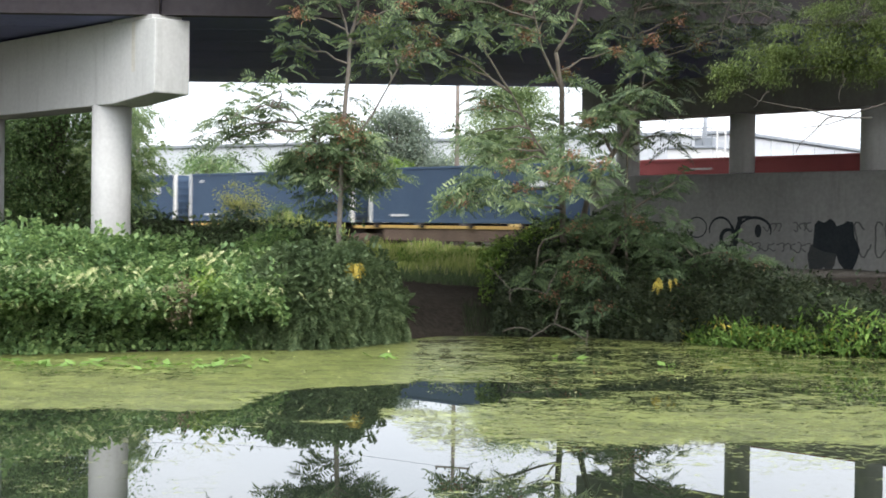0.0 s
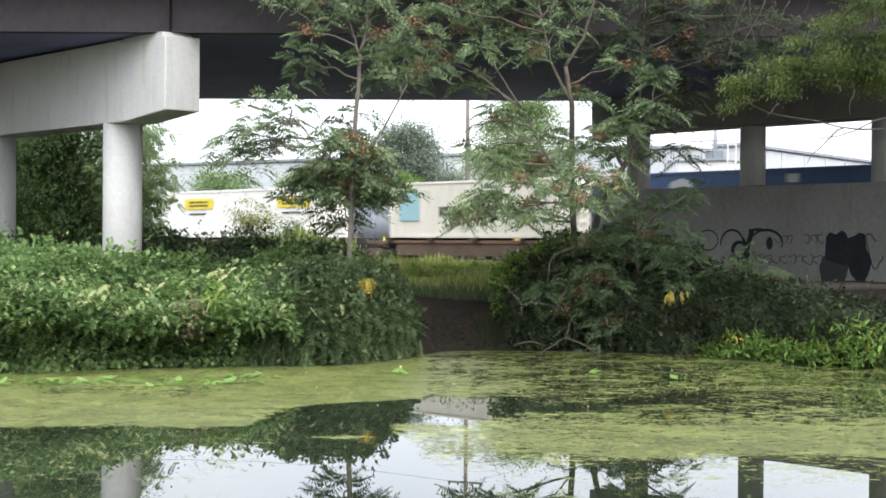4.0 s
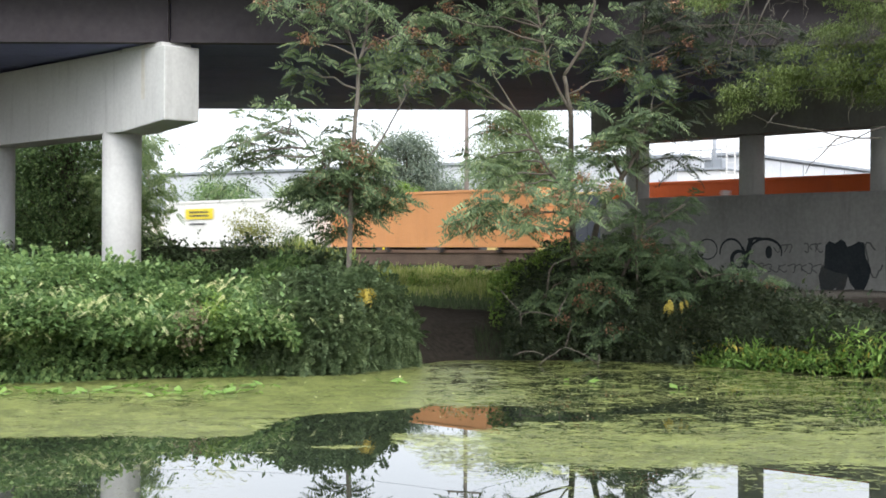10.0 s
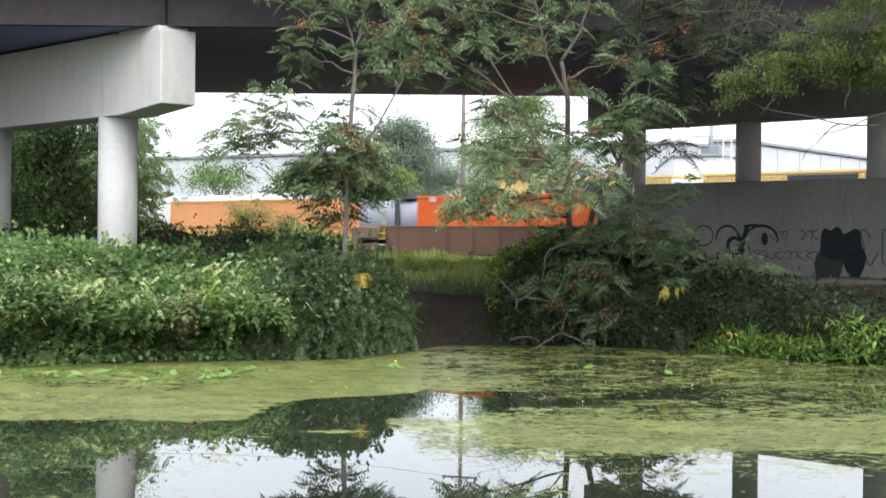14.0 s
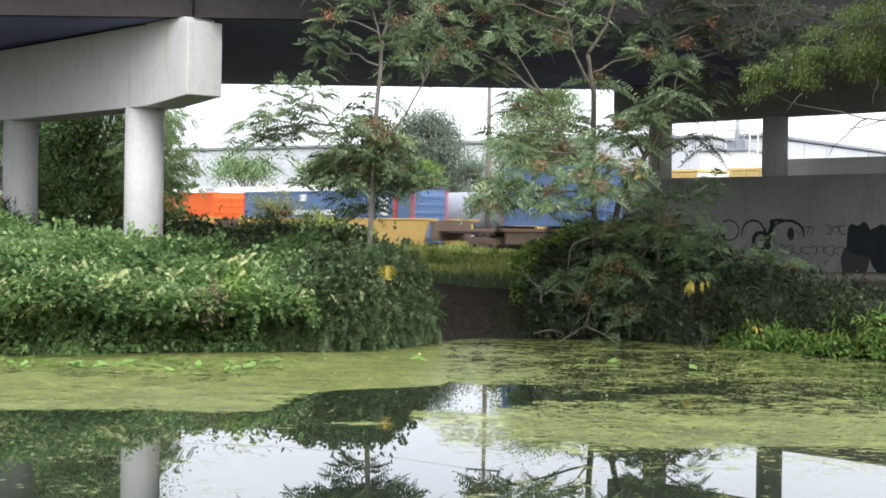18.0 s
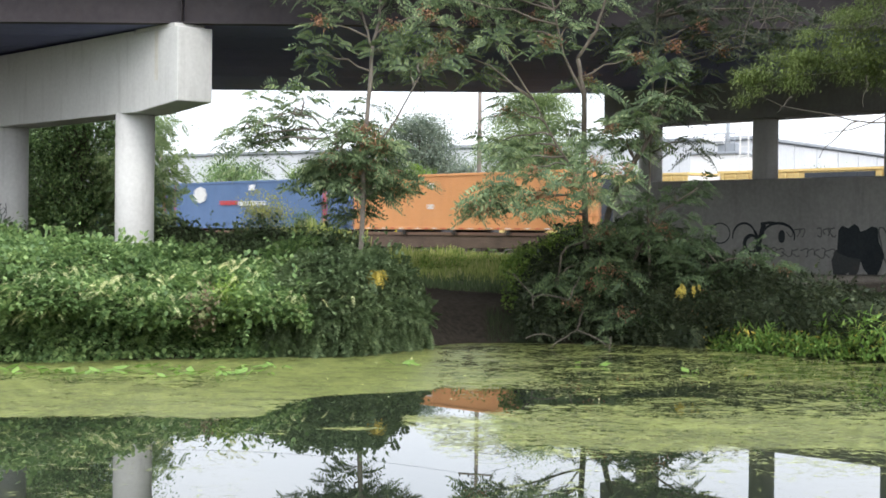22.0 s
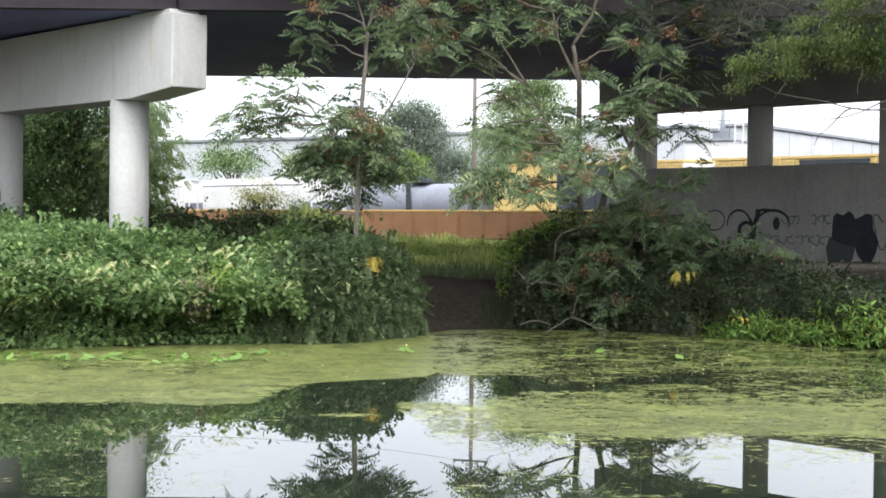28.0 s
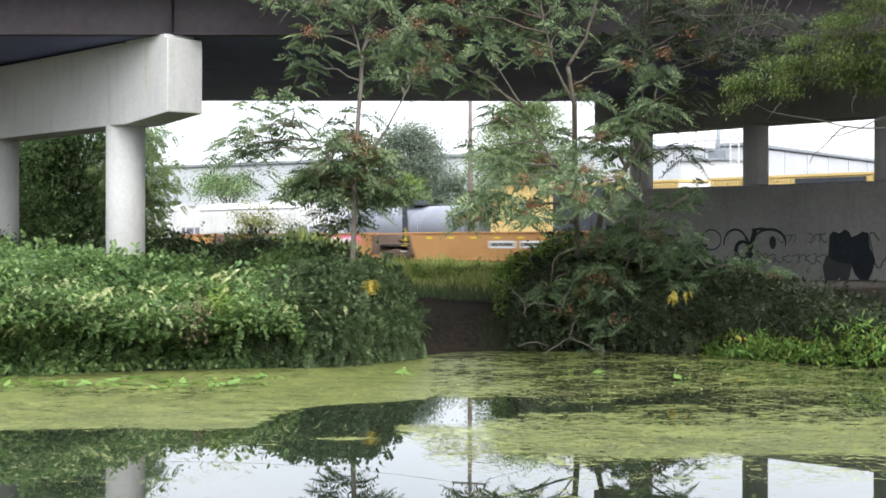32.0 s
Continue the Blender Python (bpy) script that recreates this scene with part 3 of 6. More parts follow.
def build_warehouse():
    w = empty("warehouse", pose(32.4, 164, 1.2, 0, 0, -35.4), "long white metal-clad warehouse with grey roof trim", "building")
    part("wall", box(-125, 0, 0, 85, 0, 12.0, 0.1), M["warehouse"], w)
    part("roof", box(-125.3, 0.3, -0.3, 85.3, 12.0, 12.45, 0.1), M["warehouse_trim"], w, "grey roof edge trim")
    for i in range(20):
        x = -3 - i * 6.1
        part("wall_rib", box(x - 0.12, x + 0.12, -0.1, 0.0, 0, 12.0, 0), M["warehouse"], w)
    for i in range(12):
        y = 4 + i * 6.6
        part("wall_rib", box(0.0, 0.1, y - 0.12, y + 0.12, 0, 12.0, 0), M["warehouse"], w)
    u = empty("utility_shed", pose(24.6, 140, 1.2, 0, 0, -35.4), "small bright white utility building with roof vent", "building")
    part("wall", box(-2.2, 2.2, -2, 2, 0, 9.0, 0.05), M["white_paint"], u)
    part("roof", box(-2.4, 2.4, -2.2, 2.2, 9.0, 9.2, 0.03), M["warehouse_trim"], u)
    part("vent_pipe", cyl(0.18, 3.2, pose(0.6, 0, 10.8), 12), M["warehouse_trim"], u)
    part("roof_vent", box(-0.2, 1.5, -0.5, 0.6, 9.2, 10.1, 0.04), M["warehouse_trim"], u)
    for x in (-1.0, 0.1, 1.2, 2.1):
        part("rail_post", cyl(0.05, 1.7, pose(x, -1.8, 10.05), 8), M["warehouse_trim"], u)
    for z in (10.1, 10.85):
        part("roof_rail", box(-1.05, 2.15, -1.85, -1.75, z - 0.05, z + 0.05, 0), M["warehouse_trim"], u)
    part("duct", cyl(0.28, 2.2, pose(-0.6, -0.6, 10.3, 0, 90, 0), 14), M["hopper"], u)
    for x in (2.7, 3.5):
        part("ladder_post", box(x - 0.06, x + 0.06, -2.0, -1.88, 0, 11.6, 0), M["hopper"], u)
    for k in range(14):
        part("ladder_rung", box(2.76, 3.44, -1.97, -1.91, 0.8 + 0.8 * k, 0.88 + 0.8 * k, 0), M["hopper"], u)


def build_poles():
    for x, y, h, label in ((1.7, 100, 12.3, "tall weathered wooden utility pole with crossarms"), (44.5, 152, 11.4, "distant wooden utility pole with crossarm"),
                           (-24.5, 128, 8.6, "slim distant wooden pole")):
        p = empty("utility_pole", pose(x, y, 1.2, 0, 0, -20), label, "utility pole")
        v, f = tube([(0, 0, 0), (0, 0, h * 0.5), (0, 0, h)], [0.17, 0.15, 0.11], 12)
        mesh("pole", v, f, M["pole_wood"], p, smooth=True)
        for z in ((h - 0.9,) if h > 10 else ()):
            part("crossarm", box(-1.2, 1.2, -0.16, -0.06, z - 0.06, z + 0.06, 0.01), M["pole_wood"], p)
            for k in (-1.1, -0.5, 0.5, 1.1):
                part("insulator", cyl(0.05, 0.14, pose(k, -0.11, z + 0.13), 8), M["black_paint"], p)
    for i, (a, b, sag) in enumerate((((-21, 90, 9.4), (-2, 160, 14.2), -0.7), ((-21, 90, 8.8), (-2, 160, 13.2), -0.8), ((-21, 92, 8.3), (0, 165, 12.6), -0.9),
                                    ((1.7, 100, 12.7), (-21, 90, 9.9), -0.6), ((1.7, 100, 12.7), (44.5, 152, 12.0), -0.8))):
        c = empty("power_line", pose(0, 0, 0), "thin black overhead power line", "cable", "power lines on the poles")
        v, f = tube(bend(a, b, sag, 14), [0.01] * 15, 5)
        mesh("conductor", v, f, M["wire"], c)


# ---------------------------------------------------------------- rolling stock
SPEED = 20.58
MOVERS = []
PAINT = {
    "navy": ((0.036, 0.062, 0.105), (0.05, 0.082, 0.13)),
    "blue": ((0.08, 0.135, 0.25), (0.11, 0.175, 0.305)),
    "red": ((0.32, 0.07, 0.07), (0.39, 0.095, 0.09)),
    "slate": ((0.07, 0.092, 0.11), (0.095, 0.12, 0.14)),
    "charcoal": ((0.028, 0.033, 0.04), (0.042, 0.048, 0.056)),
    "white": ((0.72, 0.7, 0.65), (0.81, 0.79, 0.745)),
    "cream": ((0.62, 0.58, 0.5), (0.72, 0.68, 0.59)),
    "orange": ((0.54, 0.24, 0.09), (0.63, 0.3, 0.125)),
    "vermilion": ((0.6, 0.1, 0.018), (0.69, 0.14, 0.028)),
    "well_orange": ((0.36, 0.17, 0.06), (0.5, 0.26, 0.1)),
    "well_yellow": ((0.43, 0.27, 0.08), (0.54, 0.35, 0.115)),
    "well_rust": ((0.17, 0.085, 0.042), (0.3, 0.15, 0.07)),
    "well_brown": ((0.09, 0.048, 0.034), (0.16, 0.085, 0.056)),
    "spine_brown": ((0.12, 0.07, 0.05), (0.2, 0.12, 0.08)),
    "yellow": ((0.58, 0.42, 0.16), (0.68, 0.51, 0.21)),
    "hopper": ((0.56, 0.55, 0.53), (0.67, 0.66, 0.64)),
    "tank": ((0.17, 0.18, 0.21), (0.25, 0.26, 0.3)),
}
for key, (lo, hi) in PAINT.items():
    M[key] = surface(key + "_paint", lo, hi, 0.62, grain=10, patch=0.35, streak=(2.5, 2.5, 0.25), dirt=tuple(c * 0.45 + 0.03 for c in lo), dirty=0.35, relief=0.06)

SHARED = {}


def shared_part(name, make, material, parent, loc=(0, 0, 0), label=""):
    """A part whose mesh is built once for all its repeats."""
    key = (name, material.name)
    if key not in SHARED:
        ob = part(name, make(), material, parent, label)
        SHARED[key] = ob.data
    else:
        ob = new(name, SHARED[key])
        ob.parent = parent
        tagged(ob, label)
    ob.location = loc
    return ob


def wheel_bm():
    bm = bmesh.new()
    rot = pose(0, 0, 0, 90, 0, 0)
    bmesh.ops.create_cone(bm, cap_ends=True, segments=24, radius1=0.42, radius2=0.42, depth=0.11, matrix=rot)
    bmesh.ops.create_cone(bm, cap_ends=True, segments=24, radius1=0.455, radius2=0.455, depth=0.03, matrix=pose(0, 0.06, 0, 90, 0, 0))
    bmesh.ops.create_cone(bm, cap_ends=True, segments=12, radius1=0.13, radius2=0.1, depth=0.2, matrix=pose(0, -0.05, 0, 90, 0, 0))
    return bm


def frame_bm():
    bm = prism([(-1.25, 0.5), (-1.05, 0.72), (-0.45, 0.82), (0.45, 0.82), (1.05, 0.72), (1.25, 0.5), (1.0, 0.36), (0.55, 0.5), (0.35, 0.24), (-0.35, 0.24), (-0.55, 0.5), (-1.0, 0.36)], -0.08, 0.08)
    for x in (-0.2, -0.07, 0.07, 0.2):
        bmesh.ops.create_cone(bm, cap_ends=True, segments=8, radius1=0.055, radius2=0.055, depth=0.3, matrix=pose(x, -0.1, 0.45))
    return bm


def truck(parent, x):
    t = shared_part("truck", lambda: box(-0.3, 0.3, -1.0, 1.0, 0.5, 0.86, 0.03), M["truck"], parent, (x, 0, 0))
    for y in (-1.02, 1.02):
        shared_part("side_frame", frame_bm, M["truck"], t, (0, y, 0))
    for dx in (-0.88, 0.88):
        for y in (-0.8, 0.8):
            w = shared_part("wheel", wheel_bm, M["wheel_steel"], t, (dx, y, 0.42))
            if y > 0:
                w.rotation_euler.z = math.pi
        shared_part("axle", lambda: cyl(0.08, 1.7, pose(0, 0, 0, 90, 0, 0), 10), M["wheel_steel"], t, (dx, 0, 0.42))


def ribbon(points, width, y=0.0):
    """A flat stroke in the x-z plane."""
    pts = [Vector((p[0], 0, p[1])) for p in points]
    verts, faces = [], []
    for i, p in enumerate(pts):
        d = (pts[min(i + 1, len(pts) - 1)] - pts[max(i - 1, 0)]).normalized()
        n = Vector((-d.z, 0, d.x)) * width / 2
        for k in (1, -1):
            q = p + n * k
            verts.append((q.x, y, q.z))
        if i:
            faces.append((2 * i - 2, 2 * i - 1, 2 * i + 1, 2 * i))
    return verts, faces


def scrawl(x0, x1, z0, z1, count, width, seed, y):
    """Letter-like loops of spray paint side by side, no real letters."""
    rnd = random.Random(seed)
    pieces = []
    for i in range(count):
        cx = x0 + (x1 - x0) * (i + 0.5) / count
        rx, rz = (x1 - x0) / count * rnd.uniform(0.4, 0.6), (z1 - z0) / 2 * rnd.uniform(0.75, 1.0)
        a0, sweep, lean = rnd.uniform(0, 6.3), rnd.uniform(3.5, 6.0), rnd.uniform(-0.3, 0.3)
        pts = []
        for k in range(15):
            a = a0 + sweep * k / 14
            r = 1 + 0.22 * math.sin(3 * a + seed)
            z = (z0 + z1) / 2 + rz * r * math.sin(a) * 0.95
            pts.append((cx + rx * r * math.cos(a) + lean * (z - z0), min(max(z, z0), z1)))
        pieces.append(ribbon(pts, width, y - 0.0015 * i))
    return merge(pieces)


def spine_car(q0, q1, paint):
    n = q1 - q0
    car = empty("spine_car", askew(TRACK_Y, 0, RAIL_Z), "low dark spine car of a moving freight train", "railway car", "cars of the moving freight train")
    part("center_sill", box(0.4, n - 0.4, -0.35, 0.35, 0.75, 1.2, 0.02), M["under"], car)
    for y in (-1.18, 1.08):
        part("side_rail", box(1.2, n - 1.6, y, y + 0.1, 1.14, 1.3, 0.01), M[paint], car, "thin rail along the deck edge")
    part("side_sill", box(2.0, n - 2.0, -1.12, -1.02, 0.5, 1.13, 0.02), M["truck"], car, "rusty deep sill plate")
    for k in range(5):
        x = 1.6 + (n - 3.2) * k / 4
        part("cross_arm", box(x - 0.16, x + 0.16, -1.3, 1.3, 1.16, 1.42, 0.02), M["under"], car)
    part("end_platform", box(-0.5, 1.3, -1.1, 1.1, 1.1, 1.26, 0.02), M[paint], car)
    part("brake_rod", cyl(0.04, n * 0.5, pose(n / 2, -0.75, 0.62, 0, 90, 0), 8), M["under"], car)
    part("brake_tank", cyl(0.2, 1.1, pose(n * 0.4, -0.6, 0.8, 0, 90, 0), 12), M["under"], car)
    truck(car, 0.3)
    MOVERS.append((car, q0))
    return car


def well_car(q0, q1, paint, ribs, label):
    n = q1 - q0
    car = empty("well_car", askew(TRACK_Y, 0, RAIL_Z), label, "railway car", "cars of the moving freight train")
    a, b = 1.9, n - 1.4
    for y0, y1 in ((-1.5, -1.42), (1.42, 1.5)):
        bm = prism([(a, 1.68), (a + 0.5, 0.4), (b - 0.5, 0.4), (b, 1.68)], y0, y1)
        part("well_side", bm, M[paint], car)
        s = -1 if y0 < 0 else 1
        part("top_chord", box(a - 0.6, b + 0.6, min(y0, y1 + 0.06 * s), max(y1, y0 + 0.06 * s), 1.62, 1.76, 0.015), M["well_yellow" if paint == "well_rust" else paint], car)
        part("bottom_chord", box(a + 0.3, b - 0.3, y0 - 0.03, y1 + 0.03, 0.32, 0.44, 0.015), M[paint], car)
    if ribs:
        for k in range(11):
            x = a + 0.9 + (b - a - 1.8) * k / 10
            part("rib", box(x - 0.05, x + 0.05, -1.56, -1.498, 0.44, 1.62, 0), M[paint], car)
    part("well_floor", box(a + 0.4, b - 0.4, -1.4, 1.4, 0.3, 0.38, 0.01), M["under"], car)
    for x0, x1 in ((a - 0.12, a), (b, b + 0.12)):
        part("end_bulkhead", box(x0, x1, -1.4, 1.4, 0.6, 1.68, 0.01), M["truck"], car)
    for x0, x1 in ((-0.3, a - 0.13), (b + 0.13, n - 0.4)):
        part("end_platform", box(x0, x1, -0.9, 0.9, 1.0, 1.14, 0.02), M["under"], car)
    part("brake_wheel", cyl(0.25, 0.04, pose(0.9, -0.95, 1.6, 90, 0, 0), 16), M["under"], car)
    part("hand_rail", box(1.2, 1.24, -1.2, -1.16, 1.14, 2.0, 0), M["yellow_label"], car)
    for k, z in enumerate((0.75, 1.05, 1.35)):
        part("ladder_rung", box(a - 0.75, a - 0.3, -1.46, -1.42, z, z + 0.04, 0), M["yellow_label" if k else "white_paint"], car)
    part("air_tank", cyl(0.22, 0.8, pose(0.7, -0.7, 1.42, 0, 90, 0), 12), M["truck"], car)
    part("draft_pocket", box(-0.9, -0.3, -0.3, 0.3, 0.7, 1.1, 0.03), M["truck"], car)
    if paint == "well_orange":
        for k in range(7):
            x = a + 1.4 + (b - a - 2.8) * k / 6
            part("reflector", box(x, x + 0.4, -1.51, -1.502, 1.42, 1.52, 0), M["yellow_label"], car)
    truck(car, 0.15)
    MOVERS.append((car, q0))
    return car


def bars(parent, x0, x1, z0, z1, rows, material, y=-1.262, seed=0, name="lettering"):
    """Rows of plain bars where writing cannot be read."""
    rnd = random.Random(seed)
    bm = bmesh.new()
    h = (z1 - z0) / rows
    for r in range(rows):
        x, z = x0, z0 + r * h
        while x < x1 - 0.03:
            w = min(rnd.uniform(0.12, 0.3) * max(1, h * 3), x1 - x)
            box_into(bm, x, x + w * 0.8, y - 0.003, y, z + h * 0.2, z + h * 0.8)
            x += w
    part(name, bm, material, parent)


def side_panel(n, h, z0):
    """A corrugated container side as a single folded sheet."""
    verts, faces = [], []
    count = max(8, int(n / 0.36))
    xs = []
    for i in range(count):
        x = n * i / count
        p = n / count
        xs += [(x, 0.0), (x + p * 0.35, 0.0), (x + p * 0.5, 0.03), (x + p * 0.85, 0.03)]
    xs.append((n, 0.0))
    for i, (x, y) in enumerate(xs):
        verts += [(x, -1.22 + y, z0), (x, -1.22 + y, z0 + h)]
        if i:
            faces.append((2 * i - 2, 2 * i, 2 * i + 1, 2 * i - 1))
    return verts, faces


def container(q0, n, paint, z0, label, decor="", h=2.9, posts=None):
    """A shipping container; its doors look back along the track."""
    c = empty("container", askew(TRACK_Y, 0, RAIL_Z), label, "container", "containers on the moving freight train")
    m = M[paint]
    pm = M[posts] if posts else m
    part("body", box(0.04, n - 0.05, -1.16, 1.2, z0 + 0.05, z0 + h - 0.03, 0), m, c)
    v, f = side_panel(n - 0.3, h - 0.3, z0 + 0.16)
    ob = mesh("side_panel", v, f, m, c)
    ob.location.x = 0.15
    for x in (0, n - 0.16):
        for y in (-1.25, 1.09):
            part("corner_post", box(x, x + 0.16, y, y + 0.16, z0, z0 + h, 0.01), pm, c)
    for y in (-1.24, 1.14):
        part("top_rail", box(0.16, n - 0.16, y, y + 0.1, z0 + h - 0.14, z0 + h - 0.01, 0.01), m, c)
        part("bottom_rail", box(0.16, n - 0.16, y, y + 0.1, z0 + 0.01, z0 + 0.17, 0.01), m, c)
    part("roof", box(0.05, n - 0.05, -1.15, 1.15, z0 + h - 0.035, z0 + h - 0.005, 0), M["hopper"] if paint in ("white", "slate", "navy", "charcoal") else m, c)
    for y0, y1 in ((-1.09, -0.01), (0.01, 1.09)):
        ring = [(n - 0.05, z0 + 0.14)]
        for k in range(6):
            z = z0 + 0.35 + (h - 0.75) * k / 5
            ring += [(n, z - 0.1), (n + 0.025, z - 0.07), (n + 0.025, z + 0.07), (n, z + 0.1)]
        ring.append((n - 0.05, z0 + h - 0.14))
        door = part("door", prism(ring, y0, y1), m, c)
        for y in (y0 + 0.28, y1 - 0.28):
            rod = cyl(0.025, h - 0.3, pose(n + 0.05, y, z0 + h / 2), 8)
            part("lock_rod", rod, m, door)
    if decor == "flash":
        bars(c, n - 4.2, n - 2.4, z0 + 1.7, z0 + 2.15, 1, M["white_paint"], seed=int(q0))
        part("emblem", cyl(0.3, 0.006, pose(n - 2.0, -1.262, z0 + 1.9, 90, 0, 0), 6), M["white_paint"], c, "white emblem")
        bars(c, 1.8, 3.2, z0 + 0.3, z0 + 0.5, 1, M["white_paint"], seed=3)
        bars(c, 1.2, 1.6, z0 + 2.3, z0 + 2.55, 1, M["white_paint"], seed=4)
    elif decor == "shield":
        part("emblem", box(8.8, 11.2, -1.262, -1.256, z0 + 0.75, z0 + 2.05, 0), M["yellow"], c, "faded yellow emblem")
        bars(c, 9.0, 11.0, z0 + 0.2, z0 + 0.6, 1, M["yellow"], seed=5)
        bars(c, 4.0, 5.2, z0 + 2.35, z0 + 2.5, 1, M["hopper"], seed=6)
    elif decor == "frame":
        for x in (7.0, 11.2):
            part("stripe", box(x, x + 0.4, -1.262, -1.256, z0 + 1.0, z0 + 2.5, 0), M["cream"], c)
        v, f = ribbon([(9.3 + 0.85 * math.cos(a * 0.3), z0 + 1.75 + 0.6 * math.sin(a * 0.3)) for a in range(22)], 0.22, -1.262)
        mesh("emblem", v, f, M["cream"], c, "cream ring emblem")
        bars(c, 2.8, 6.4, z0 + 1.65, z0 + 1.85, 1, M["cream"], seed=8)
        part("panel", box(14.2, 15.8, -1.262, -1.256, z0 + 1.5, z0 + 2.2, 0), M["white_paint"], c)
    elif decor in ("label", "labels"):
        for x in ((2.6,) if decor == "label" else (2.6, n - 3.6)):
            part("label_panel", box(x, x + 3.2, -1.262, -1.254, z0 + 1.75, z0 + 2.4, 0), M["yellow_label"], c, "yellow panel")
            bars(c, x + 0.5, x + 2.7, z0 + 1.85, z0 + 2.3, 2, M["ink"], y=-1.264, seed=int(x * 10))
            bars(c, x + 0.5, x + 2.4, z0 + 1.35, z0 + 1.55, 1, M["ink"], y=-1.256, seed=9)
    elif decor == "star":
        part("emblem", box(0.8, 2.4, -1.262, -1.256, z0 + 0.9, z0 + 2.4, 0), M["spray_cyan"], c, "light blue square emblem")
        bars(c, 4.0, 11.0, z0 + 1.0, z0 + 1.75, 1, M["ink"], seed=31)
    elif decor == "globe":
        part("emblem", cyl(0.52, 0.006, pose(3.1, -1.262, z0 + 2.1, 90, 0, 0) @ Matrix.Diagonal((1.5, 1, 1, 1)), 8), M["hopper"], c, "pale octagonal emblem")
        bars(c, 5.4, 7.4, z0 + 1.35, z0 + 1.8, 1, M["spray_red"], seed=11)
        bars(c, 7.5, 10.4, z0 + 1.3, z0 + 1.75, 1, M["white_paint"], seed=12)
        for x in (8.6, 15.0):
            part("panel", box(x, x + 0.6, -1.262, -1.256, z0 + 2.3, z0 + 2.65, 0), M["white_paint"], c)
    elif decor == "marks":
        for x, z in ((6.3, 2.1), (6.3, 1.0), (1.0, 2.5)):
            bars(c, x, x + 0.5, z0 + z, z0 + z + 0.4, 1, M["hopper"], seed=int(x * 7))
        for k in range(22):
            x = 0.5 + (n - 1.0) * k / 22
            part("reflector", box(x, x + 0.3, -1.27, -1.262, z0 + 0.05, z0 + 0.1, 0), M["white_paint"] if k % 2 else M["spray_red"], c)
    elif decor == "windows":
        part("panel", box(6.0, 6.55, -1.262, -1.256, z0 + 2.3, z0 + 2.7, 0), M["white_paint"], c)
        part("panel", box(n - 2.8, n - 2.1, -1.262, -1.256, z0 + 1.5, z0 + 1.95, 0), M["white_paint"], c)
        part("panel", box(n - 2.8, n - 2.1, -1.262, -1.256, z0 + 2.1, z0 + 2.5, 0), M["white_paint"], c)
        bars(c, 3.4, 5.1, z0 + 1.42, z0 + 1.85, 1, M["spray_red"], seed=12)
        bars(c, 5.3, 9.5, z0 + 1.42, z0 + 1.9, 1, M["white_paint"], seed=13)
        part("stripe", box(n - 1.6, n - 1.3, -1.262, -1.256, z0 + 0.2, z0 + h - 0.2, 0), M["spray_red"], c, "red stripe")
    MOVERS.append((c, q0))
    return c


ON_SPINE, IN_WELL, FULL = 1.42, 0.42, 16.2


